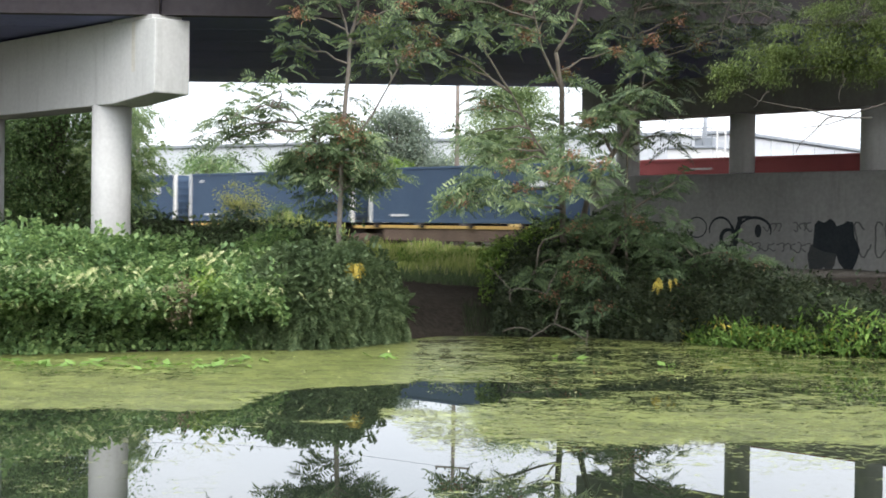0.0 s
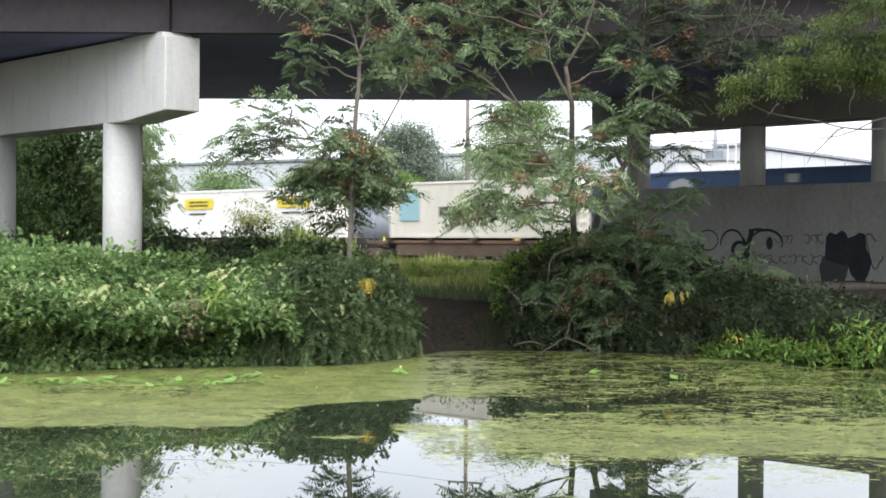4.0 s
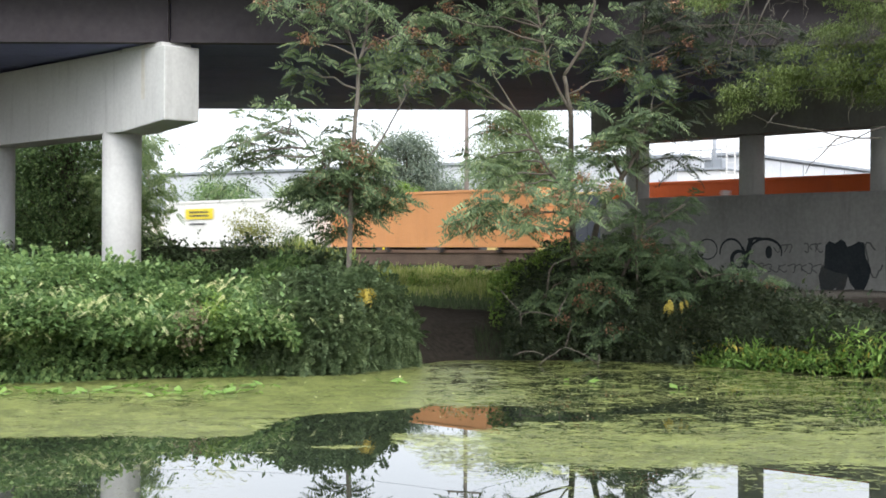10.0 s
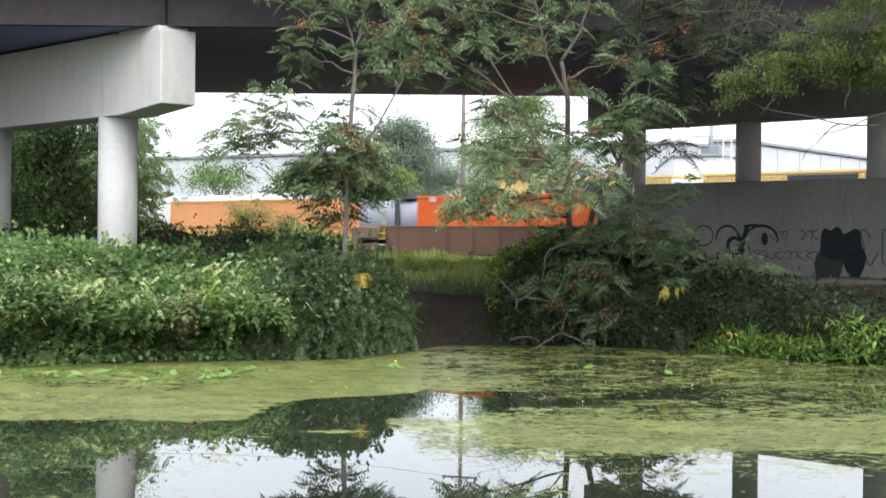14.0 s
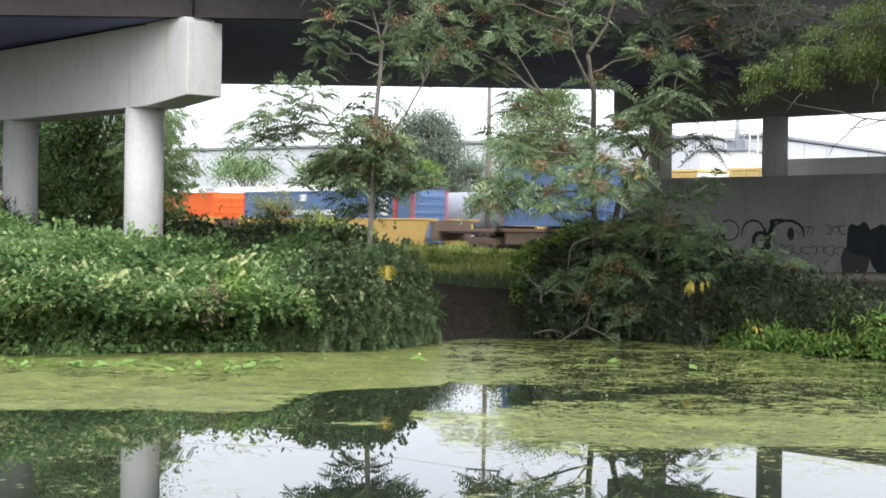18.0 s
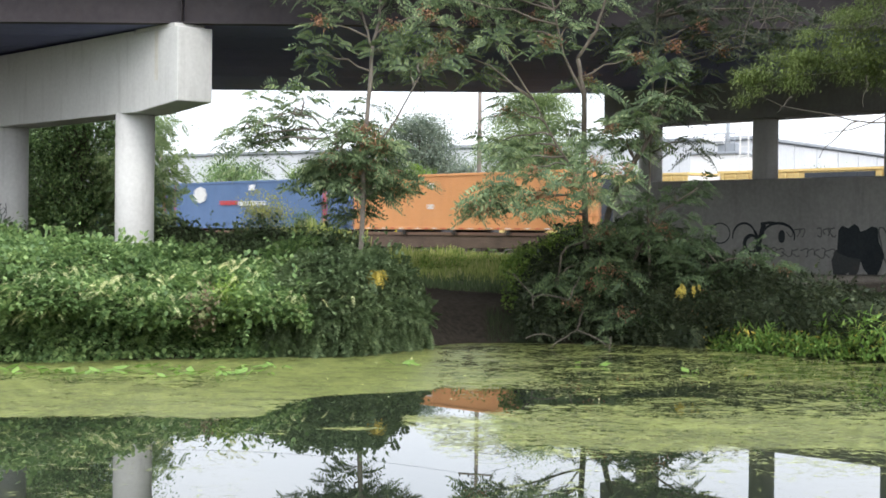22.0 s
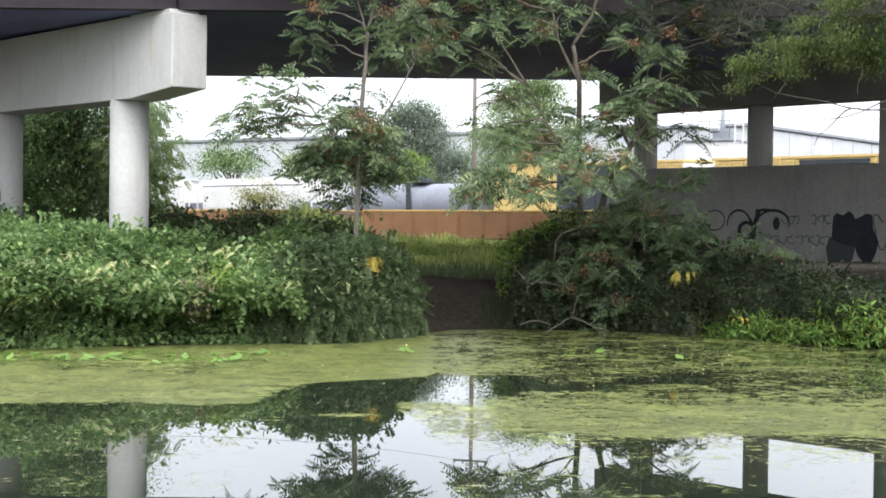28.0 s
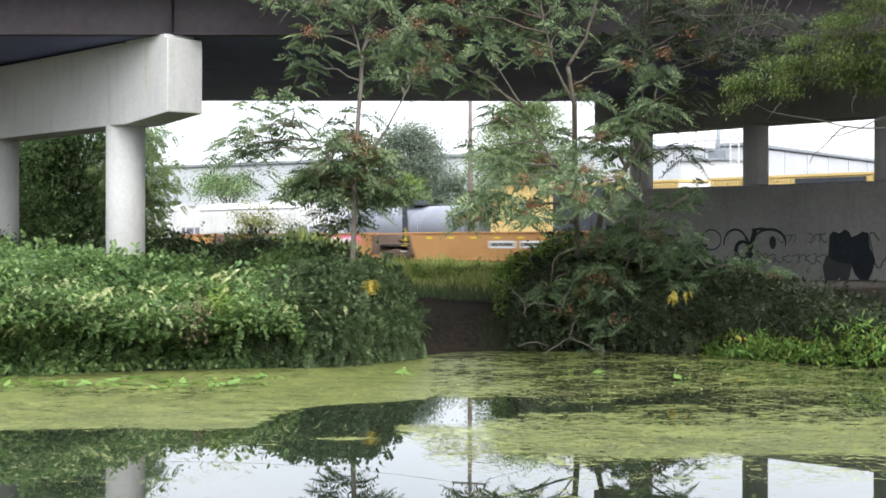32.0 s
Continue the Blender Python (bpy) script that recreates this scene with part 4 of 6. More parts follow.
def build_train():
    for q0, q1 in ((-59.5, -41.5), (-41.5, -23.6), (-23.6, -5.9), (-5.9, 12.0), (12.0, 30.4), (54.2, 75.6), (76.6, 93.2), (93.6, 113.6), (178.0, 195.8), (195.8, 216.0), (216.0, 236.2),
                   (371.6, 389.2), (389.2, 407.4), (407.4, 424.8), (424.8, 443.3), (443.3, 462.4)):
        spine_car(q0, q1, "well_yellow" if q0 < 40 else "spine_brown")
    wells = [(31.6, 53.0, "well_rust", 0), (114.6, 134.8, "well_orange", 0), (134.8, 155.6, "well_orange", 0), (155.6, 176.8, "well_orange", 0),
             (237.0, 258.9, "well_brown", 1), (258.9, 282.6, "well_orange", 0), (282.6, 307.0, "well_brown", 1), (307.0, 328.9, "well_brown", 1),
             (328.9, 348.7, "well_yellow", 0), (348.7, 369.6, "well_yellow", 0), (463.2, 483.5, "well_rust", 1), (483.5, 503.6, "well_rust", 1),
             (503.6, 524.0, "well_rust", 1), (524.0, 545.6, "well_rust", 1), (545.6, 567.5, "well_rust", 1), (567.5, 590.4, "well_rust", 1),
             (590.4, 606.4, "well_orange", 0), (606.4, 622.4, "well_orange", 0), (622.4, 638.8, "well_orange", 0), (638.8, 654.2, "well_orange", 0),
             (654.2, 670.4, "well_orange", 0), (670.4, 686.6, "well_orange", 0), (686.6, 702.8, "well_orange", 0)]
    words = {"well_rust": "rusty red-brown well car with ribbed sides", "well_orange": "orange well car with smooth plate sides",
             "well_brown": "dark brown well car with ribbed sides", "well_yellow": "yellow-orange well car with smooth sides"}
    cars = {}
    for q0, q1, paint, ribs in wells:
        loaded = "" if q0 > 523 else " under a container"
        cars[q0] = well_car(q0, q1, paint, ribs, words[paint] + (", empty" if q0 > 523 else loaded))
    # sprayed and stencilled marks on the well sides
    for q, x0, x1, back, front, seed in ((114.6, 11.0, 16.4, "spray_red", "spray_white", 3), (134.8, 5.4, 9.6, "spray_blue", "spray_cyan", 4), (134.8, 12.2, 16.6, "spray_blue", "spray_cyan", 5),
                                         (328.9, 12.0, 15.0, "spray_white", "spray_white", 6), (463.2, 8.2, 12.8, "spray_pale", "spray_pale", 7), (503.6, 6.6, 11.4, "spray_pale", "spray_pale", 8),
                                         (622.4, 3.0, 13.0, "spray_white", "spray_blue", 9), (638.8, 2.6, 9.0, "spray_blue", "spray_cyan", 10), (638.8, 10.5, 13.0, "spray_pink", "spray_white", 11)):
        car = cars[q]
        if back != front:
            v, f = scrawl(x0, x1, 0.5, 1.55, 4, 0.55, seed + 20, -1.508)
            mesh("graffiti_fill", v, f, M[back], car, "sprayed colour fill")
        v, f = scrawl(x0, x1, 0.55, 1.5, 5, 0.16 if back != front else 0.3, seed, -1.516)
        mesh("graffiti", v, f, M[front], car, "sprayed looping graffiti")
    for q, xs in ((155.6, (8.2, 10.4)), (590.4, (5.2, 7.4)), (606.4, (1.9, 13.0)), (654.2, (8.0, 10.2)), (638.8, (8.0,)), (114.6, (4.2, 6.2)), (670.4, (5.2, 7.4))):
        for x in xs:
            part("stencil_plate", box(x, x + 1.9, -1.512, -1.502, 0.95, 1.32, 0), M["white_paint"], cars[q])
            bars(cars[q], x + 0.15, x + 1.75, 1.0, 1.27, 1, M["ink"], y=-1.514, seed=int(x))
    car = cars[348.7]
    part("stencil_plate", box(11.6, 14.0, -1.512, -1.502, 1.08, 1.4, 0), M["ink"], car, "dark plate with pale lettering")
    bars(car, 11.75, 13.85, 1.14, 1.34, 1, M["hopper"], y=-1.514, seed=41)
    v, f = scrawl(12.0, 13.6, 0.55, 0.95, 3, 0.07, 42, -1.512)
    mesh("graffiti", v, f, M["spray_white"], car, "sprayed white scribble")
    bars(car, 7.6, 10.4, 0.85, 1.15, 1, M["well_rust"], y=-1.51, seed=43)
    loads = [(-58.6, FULL, "navy", 0, "flash", "white", "dark navy blue container with white corner posts"), (-40.5, FULL, "navy", 0, "flash", "white", "dark navy blue container with white corner posts"),
             (-22.6, FULL, "navy", 0, "flash", "white", "dark navy blue container with white corner posts"), (-4.9, FULL, "navy", 0, "flash", "white", "dark navy blue container with white corner posts"),
             (12.8, FULL, "red", 0, "shield", None, "faded red container with yellow emblem"), (33.4, FULL, "slate", 1, "frame", None, "slate grey container with cream markings"),
             (55.3, FULL, "white", 0, "labels", None, "white container with yellow label panels"), (78.2, 12.19, "cream", 0, "star", None, "cream container with light blue emblem"),
             (95.0, FULL, "blue", 0, "globe", "red", "blue container with white emblem and red corner posts"), (116.6, FULL, "navy", 1, "flash", None, "dark blue container with white emblem, sitting low"),
             (136.3, FULL, "navy", 1, "flash", "white", "dark blue container with white emblem, sitting low"), (158.8, FULL, "cream", 1, "", None, "plain off-white container, sitting low"),
             (178.9, FULL, "white", 0, "label", None, "white container with one yellow label panel"), (196.6, FULL, "orange", 0, "", None, "faded orange corrugated steel container"),
             (217.5, FULL, "vermilion", 0, "marks", None, "bright orange-red container with small white marks"), (239.2, FULL, "white", 1, "label", None, "white container with one yellow label, sitting low"),
             (262.5, FULL, "orange", 1, "", None, "faded orange container, sitting low"), (286.6, FULL, "vermilion", 1, "marks", None, "bright orange-red container, sitting low"),
             (310.9, FULL, "vermilion", 1, "marks", None, "bright orange-red container, sitting low"), (330.6, FULL, "vermilion", 1, "marks", None, "bright orange-red container, sitting low"),
             (350.3, FULL, "blue", 1, "windows", "red", "blue container with white panels and red corner posts"), (373.7, 6.06, "blue", 0, "", None, "short plain blue corrugated steel container"),
             (390.4, FULL, "white", 0, "", None, "plain white container with flat sides"), (408.1, FULL, "blue", 0, "globe", "red", "blue container with white emblem and red corner posts"),
             (425.6, FULL, "blue", 0, "globe", "red", "blue container with white emblem and red corner posts"), (444.5, FULL, "orange", 0, "marks", None, "faded orange corrugated steel container"),
             (465.2, FULL, "slate", 1, "frame", None, "slate grey container with cream markings"), (485.7, FULL, "vermilion", 1, "marks", None, "bright orange-red container, sitting low"),
             (505.3, FULL, "charcoal", 1, "flash", "white", "charcoal grey container with white corner posts")]
    for q, n, paint, low, decor, posts, label in loads:
        container(q, n, paint, IN_WELL if low else ON_SPINE, label, decor, 2.9, posts)


# ---------------------------------------------------------------- parked freight cars


def box_car(s, label):
    c = empty("box_car", askew(PARKED_Y, s, RAIL_Z), label, "railway car", "parked freight cars")
    n = 16.8
    part("body", box(0, n, -1.45, 1.45, 1.05, 5.0, 0.03), M["yellow"], c)
    part("roof", prism([(-0.1, 5.0), (n + 0.1, 5.0), (n + 0.1, 5.14), (-0.1, 5.14)], -1.55, 1.55), M["yellow"], c)
    for k in range(19):
        x = 0.3 + 0.9 * k
        if 6.0 < x < 10.9:
            continue
        part("side_post", box(x - 0.06, x + 0.06, -1.53, -1.45, 1.1, 4.95, 0), M["yellow"], c)
    for z in (1.15, 2.6, 3.9, 4.85):
        part("side_band", box(0.1, 6.0, -1.5, -1.45, z - 0.05, z + 0.05, 0), M["yellow"], c)
        part("side_band", box(10.9, n - 0.1, -1.5, -1.45, z - 0.05, z + 0.05, 0), M["yellow"], c)
    part("end_wall", box(n + 0.002, n + 0.05, -1.4, 1.4, 1.1, 4.95, 0.01), M["white_paint"], c, "white painted end wall")
    for z in (1.8, 2.6, 3.4, 4.2):
        part("end_rib", box(n + 0.05, n + 0.09, -1.35, 1.35, z - 0.05, z + 0.05, 0), M["white_paint"], c)
    part("sliding_door", box(6.15, 10.75, -1.56, -1.46, 1.1, 4.9, 0.02), M["charcoal"], c, "dark sliding door")
    for x in (7.3, 8.45, 9.6):
        part("door_post", box(x - 0.05, x + 0.05, -1.6, -1.56, 1.15, 4.85, 0), M["charcoal"], c)
    v, f = ribbon([(3.1, 3.9), (4.5, 2.7)], 0.3, -1.6)
    mesh("emblem", v, f, M["spray_blue"], c, "blue stroke of a crossed emblem")
    v, f = ribbon([(4.4, 3.9), (3.1, 2.8)], 0.3, -1.604)
    mesh("emblem", v, f, M["spray_red"], c, "red stroke of a crossed emblem")
    bars(c, 2.2, 5.4, 1.5, 2.0, 1, M["ink"], y=-1.6, seed=21)
    part("underframe", box(0.3, n - 0.3, -1.2, 1.2, 0.8, 1.05, 0.02), M["under"], c)
    for x in (2.2, n - 2.2):
        truck(c, x)
    part("coupler", box(n, n + 1.0, -0.15, 0.15, 0.75, 1.0, 0.03), M["under"], c)


def tank_car(s):
    c = empty("tank_car", askew(PARKED_Y, s, RAIL_Z), "blue-grey tank car with top platform", "railway car", "parked freight cars")
    n = 16.6
    bm = cyl(1.5, n - 1.4, pose(n / 2, 0, 2.45, 0, 90, 0), 40, bevel=0.35)
    part("tank", bm, M["tank"], c)
    for x in (3.4, 7.0, n - 7.0, n - 3.4):
        part("tank_band", cyl(1.512, 0.08, pose(x, 0, 2.45, 0, 90, 0), 40), M["tank"], c)
    part("dome", cyl(0.55, 0.6, pose(n / 2, 0, 4.1), 20), M["charcoal"], c)
    part("platform", box(n / 2 - 1.2, n / 2 + 1.2, -1.0, 1.0, 4.0, 4.06, 0.01), M["charcoal"], c)
    for x in (n / 2 - 1.18, n / 2 - 0.4, n / 2 + 0.4, n / 2 + 1.18):
        part("guard_rail", box(x - 0.025, x + 0.025, -1.0, -0.95, 4.06, 4.9, 0), M["charcoal"], c)
    part("guard_rail", box(n / 2 - 1.2, n / 2 + 1.2, -1.0, -0.95, 4.86, 4.92, 0), M["charcoal"], c)
    part("ladder", box(n / 2 - 0.25, n / 2 + 0.25, -1.62, -1.56, 1.0, 4.0, 0), M["charcoal"], c)
    part("side_sill", box(0.2, n - 0.2, -1.45, 1.45, 0.85, 1.05, 0.02), M["under"], c)
    for x in (2.6, 6.0, 10.0, 13.6):
        part("hazard_panel", box(x, x + 0.22, -1.5, -1.455, 1.25, 1.6, 0), M["yellow_label"], c)
    for x in (2.2, n - 2.2):
        truck(c, x)


def hopper_car(s):
    c = empty("hopper_car", askew(PARKED_Y, s, RAIL_Z), "white covered hopper car with rounded sides", "railway car", "parked freight cars")
    n = 17.2
    prof = []
    for k in range(9):
        a = math.pi * k / 16
        prof.append((1.55 - 0.55 * (1 - math.cos(a)), 3.5 + 1.05 * math.sin(a)))
    bm = bmesh.new()
    ring = [(-y, z) for y, z in ((1.3, 1.3), (1.55, 2.2), *prof)] + [(y, z) for y, z in reversed(((1.3, 1.3), (1.55, 2.2), *prof))]
    a = [bm.verts.new((1.3, y, z)) for y, z in ring]
    b = [bm.verts.new((n - 1.3, y, z)) for y, z in ring]
    bm.faces.new(a)
    bm.faces.new(b[::-1])
    for i in range(len(ring)):
        j = (i + 1) % len(ring)
        bm.faces.new((a[i], b[i], b[j], a[j]))
    bmesh.ops.recalc_face_normals(bm, faces=bm.faces)
    part("body", bm, M["hopper"], c)
    # thin dark strips drawn as the shadow line under the eaves
    for y in (-1.53, 1.47):
        part("roof_seam", box(1.25, n - 1.25, y, y + 0.06, 4.0, 4.08, 0), M["tank"], c, "dark strip standing in for the shadow below the roof eave")
    part("roof_walk", box(1.0, n - 1.0, -0.4, 0.4, 4.62, 4.68, 0), M["hopper"], c)
    for x in (3.0, 6.5, 10.0, 13.5):
        part("hatch", cyl(0.35, 0.14, pose(x, -0.6, 4.6), 16), M["hopper"], c)
    part("side_sill", box(0.1, n - 0.1, -1.5, 1.5, 1.05, 1.3, 0.02), M["hopper"], c)
    for x0, x1 in ((0.1, 0.2), (n - 0.2, n - 0.1)):
        for y in (-1.4, -0.5, 0.5, 1.3):
            part("end_post", box(x0, x1, y, y + 0.1, 1.3, 4.2, 0), M["hopper"], c)
    # end blocks in dark paint carry the shade of the gap between cars
    for x0, x1 in ((0.25, 1.1), (n - 1.1, n - 0.25)):
        part("end_slope", box(x0, x1, -1.2, 1.2, 1.3, 2.6, 0.05), M["tank"], c, "dark block painted as the shade below the slope sheet")
    bars(c, 3.0, 8.5, 1.7, 2.1, 2, M["tank"], y=-1.56, seed=17)
    bm = bmesh.new()
    for x in (4.0, 8.6, 13.2):
        bmesh.ops.create_cone(bm, cap_ends=True, segments=4, radius1=0.5, radius2=1.6, depth=0.9, matrix=pose(x, 0, 0.9, 0, 0, 45))
    part("chutes", bm, M["hopper"], c)
    for x in (2.0, n - 2.0):
        truck(c, x)


def build_parked():
    for s in (-50.3, -32.0):
        hopper_car(s)
    tank_car(-10.9)
    box_car(6.5, "yellow box car with crossed emblem and dark door")
    box_car(25.8, "yellow box car with dark door")


build_railway()
build_warehouse()
build_poles()
build_train()
build_parked()

# ---------------------------------------------------------------- plants
rng = np.random.default_rng(7)


def lumps(x, y, seed, scale=1.0):
    """Smooth uneven height, about -1 to 1."""
    r = np.random.default_rng(seed)
    out = np.zeros_like(x)
    for k in range(9):
        a, f, p = r.uniform(0, 6.28), r.uniform(0.7, 3.2) / scale, r.uniform(0, 6.28)
        out += np.sin((x * math.cos(a) + y * math.sin(a)) * f + p)
    return out / 4.0


def bush(name, label, xs, tops, y_of, profile, count, size, material, seed, lump=0.16, core=True, group="", width=0.55, plumes=0):
    """A bank of growth: leaves on a lumpy mound whose section is profile (steps back from the shore, share of the height)."""
    r = np.random.default_rng(seed)
    pv, pz = np.array([p[0] for p in profile]), np.array([p[1] for p in profile])
    x = r.uniform(xs[0], xs[-1], count)
    top = np.interp(x, xs, tops)
    ln = np.concatenate([[0], np.cumsum(np.hypot(np.diff(pv) * 0.55, np.diff(pz) * 2.4))])
    u = r.uniform(0, ln[-1], count)

    def at(x, u, top):
        v, z = np.interp(u, ln, pv), np.interp(u, ln, pz) * top
        lz = lumps(x * 1.0, v * 1.4 + z, seed) * lump
        return np.stack([x, y_of(x) + v - lz * 0.7, z + lz * np.clip(z / top, 0.15, 1)], 1)

    p = at(x, u, top)
    e = 0.03
    du = at(x, np.clip(u + e, 0, ln[-1]), top) - at(x, np.clip(u - e, 0, ln[-1]), top)
    nrm = np.cross(np.tile([1.0, 0, 0], (count, 1)), du)
    nrm /= np.maximum(np.linalg.norm(nrm, axis=1, keepdims=True), 1e-6)
    flip = np.sign(nrm[:, 2:3] - nrm[:, 1:2] * 0.9)
    nrm *= np.where(flip == 0, 1, flip)
    p += nrm * r.normal(0.0, 0.09, (count, 1))
    d = nrm * 0.7 + r.normal(0, 0.55, (count, 3)) + np.array([0, -0.25, -0.25])
    s = size * r.uniform(0.6, 1.35, count)
    thing = empty(name, pose(0, 0, 0), label, "bush", group)
    v, f = leaf_arrays(p, d, s, width, r)
    tagged(mesh("leaves", v, f, material, thing), kind="stuff")
    # arching sprays over the mound
    if plumes:
        pick = r.choice(count, plumes, replace=False)
        pd = nrm[pick] * 0.55 + r.normal(0, 0.35, (plumes, 3)) + np.array([0, -0.55, 0.05])
        v, f = compound_arrays(p[pick], pd, size * r.uniform(3.2, 5.6, plumes), r, 7, 0.55, 0.21, 0.55)
        tagged(mesh("arching_spray", v, f, material, thing), kind="stuff")
    # shoots that stand out of the outline
    k = count // 130
    pick = r.choice(count, k, replace=False)
    bits = []
    for j in range(7):
        t = (j + 1) / 7
        step = nrm[pick] * 0.16 * t * 2 + np.array([0, -0.06, 0.16]) * t * 2 + r.normal(0, 0.05, (k, 3))
        bits.append(leaf_arrays(p[pick] + step * r.uniform(0.3, 1, (k, 1)), nrm[pick] + r.normal(0, 0.7, (k, 3)), s[pick] * 1.1, width, r))
    v, f = join_arrays(bits)
    tagged(mesh("foliage_fringe", v, f, material, thing), kind="stuff")
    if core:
        # a dark inner sheet stands in for the shade between the leaves
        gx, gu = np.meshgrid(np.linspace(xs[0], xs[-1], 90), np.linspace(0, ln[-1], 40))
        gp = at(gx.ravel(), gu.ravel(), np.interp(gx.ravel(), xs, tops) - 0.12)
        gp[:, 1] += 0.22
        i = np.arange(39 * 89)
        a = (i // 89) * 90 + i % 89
        mesh("brushwood", gp, np.stack([a, a + 1, a + 91, a + 90], 1), M["brush"], thing, "dark sheet standing in for the shaded inside", smooth=True)
    return thing


# near-black tone of the inner sheet: shade put into the colour
M["brush"] = surface("dark_shade_core", (0.02, 0.028, 0.014), (0.045, 0.06, 0.027), 1.0, grain=9, patch=2.0, relief=0.8)


def rosette(tip, r, n=11, size=0.62, lift=0.2):
    """Directions and places of the feathery leaves round one shoot tip."""
    a = r.uniform(0, 6.28) + np.arange(n) * 2.4
    el = r.uniform(-0.45, 0.8, n) * 0.8 + lift
    d = np.stack([np.cos(a) * np.cos(el), np.sin(a) * np.cos(el), np.sin(el)], 1)
    p = np.tile(tip, (n, 1)) + d * 0.04 + r.normal(0, 0.05, (n, 3))
    return p, d, size * r.uniform(0.7, 1.2, n)


def feather_tree(label, stems, tips, depth, seed, leaf, spread=0.7, count=8, size=0.72, seeds=0.6, bark="bark", fill=(), reach=1.0):
    """A slim tree with forked stems, thin limbs and rosettes of compound leaves with rusty seed bunches."""
    r = np.random.default_rng(seed)
    rnd = random.Random(seed)
    tree = empty("sumac_tree", pose(0, 0, 0), label, "tree")
    joints = []
    for pts, r0, r1 in stems:
        path = [Vector(p) for p in pts]
        fine = []
        for a, b in zip(path, path[1:]):
            for k in range(4):
                fine.append(a.lerp(b, k / 4) + Vector((rnd.uniform(-0.012, 0.012), rnd.uniform(-0.012, 0.012), 0)))
        fine.append(path[-1])
        radii = [r0 + (r1 - r0) * i / (len(fine) - 1) for i in range(len(fine))]
        v, f = tube(fine, radii, 9)
        mesh("trunk", v, f, M[bark], tree, smooth=True)
        joints += fine
    P, D, S, seedp = [], [], [], []
    tips = list(tips)
    for cx, cz, rx, rz, n in fill:
        for _ in range(n):
            a, q = rnd.uniform(0, 6.28), math.sqrt(rnd.random())
            tips.append((cx + rx * q * math.cos(a), cz + rz * q * math.sin(a)))
    for i, (x, z) in enumerate(tips):
        y = depth + (0.35 if z > 4.6 else 0.75) + rnd.uniform(-spread, spread)
        tip = Vector((x, y, z))
        if z < 4.6:
            # low limbs lean out over the water
            tip = Vector((x * reach, y * reach, 2.66 + (z - 2.66) * reach))
        root = min((j for j in joints if j.z < z + 0.25), key=lambda j: (j - tip).length + 0.5 * max(0, j.z - z + 0.5), default=joints[0])
        pts = bend(root, tip, 0.1, 5, 0.05, seed + i)
        v, f = tube(pts, [0.028, 0.025, 0.021, 0.017, 0.013, 0.009], 6)
        mesh("limb", v, f, M[bark], tree, smooth=True)
        for k in range(3):
            c = np.array(tip) + r.normal(0, 0.27, 3) * (k > 0)
            p, d, s = rosette(c, r, count if k == 0 else count * 2 // 3, size)
            P.append(p), D.append(d), S.append(s)
        if rnd.random() < seeds * 0.9 and not (x < -3.1 and z < 6.4):
            seedp.append(np.array(tip) + np.array([0, -0.25, 0.06]))
    P = np.concatenate(P)
    # leaves of the middle storey lie flatter
    flat = ((P[:, 2] > 4.3) & (P[:, 2] < 6.5))[:, None]
    lean = np.where(flat, (0.0, -0.65, 0.75), (0.0, -1.0, 0.5))
    v, f = compound_arrays(P, np.concatenate(D), np.concatenate(S), r, 8, 0.6, 0.25, 0.3, lean, 0.38)
    tagged(mesh("crown", v, f, leaf, tree), kind="stuff")
    for c in seedp:
        n = 110
        p = c + r.normal(0, 1, (n, 3)) * np.array([0.13, 0.1, 0.08])
        v, f = leaf_arrays(p, r.normal(0, 1, (n, 3)), r.uniform(0.045, 0.085, n), 0.7, r)
        tagged(mesh("seed_head", v, f, M["seed"], tree, "rusty red seed bunch"), kind="stuff")
    return tree


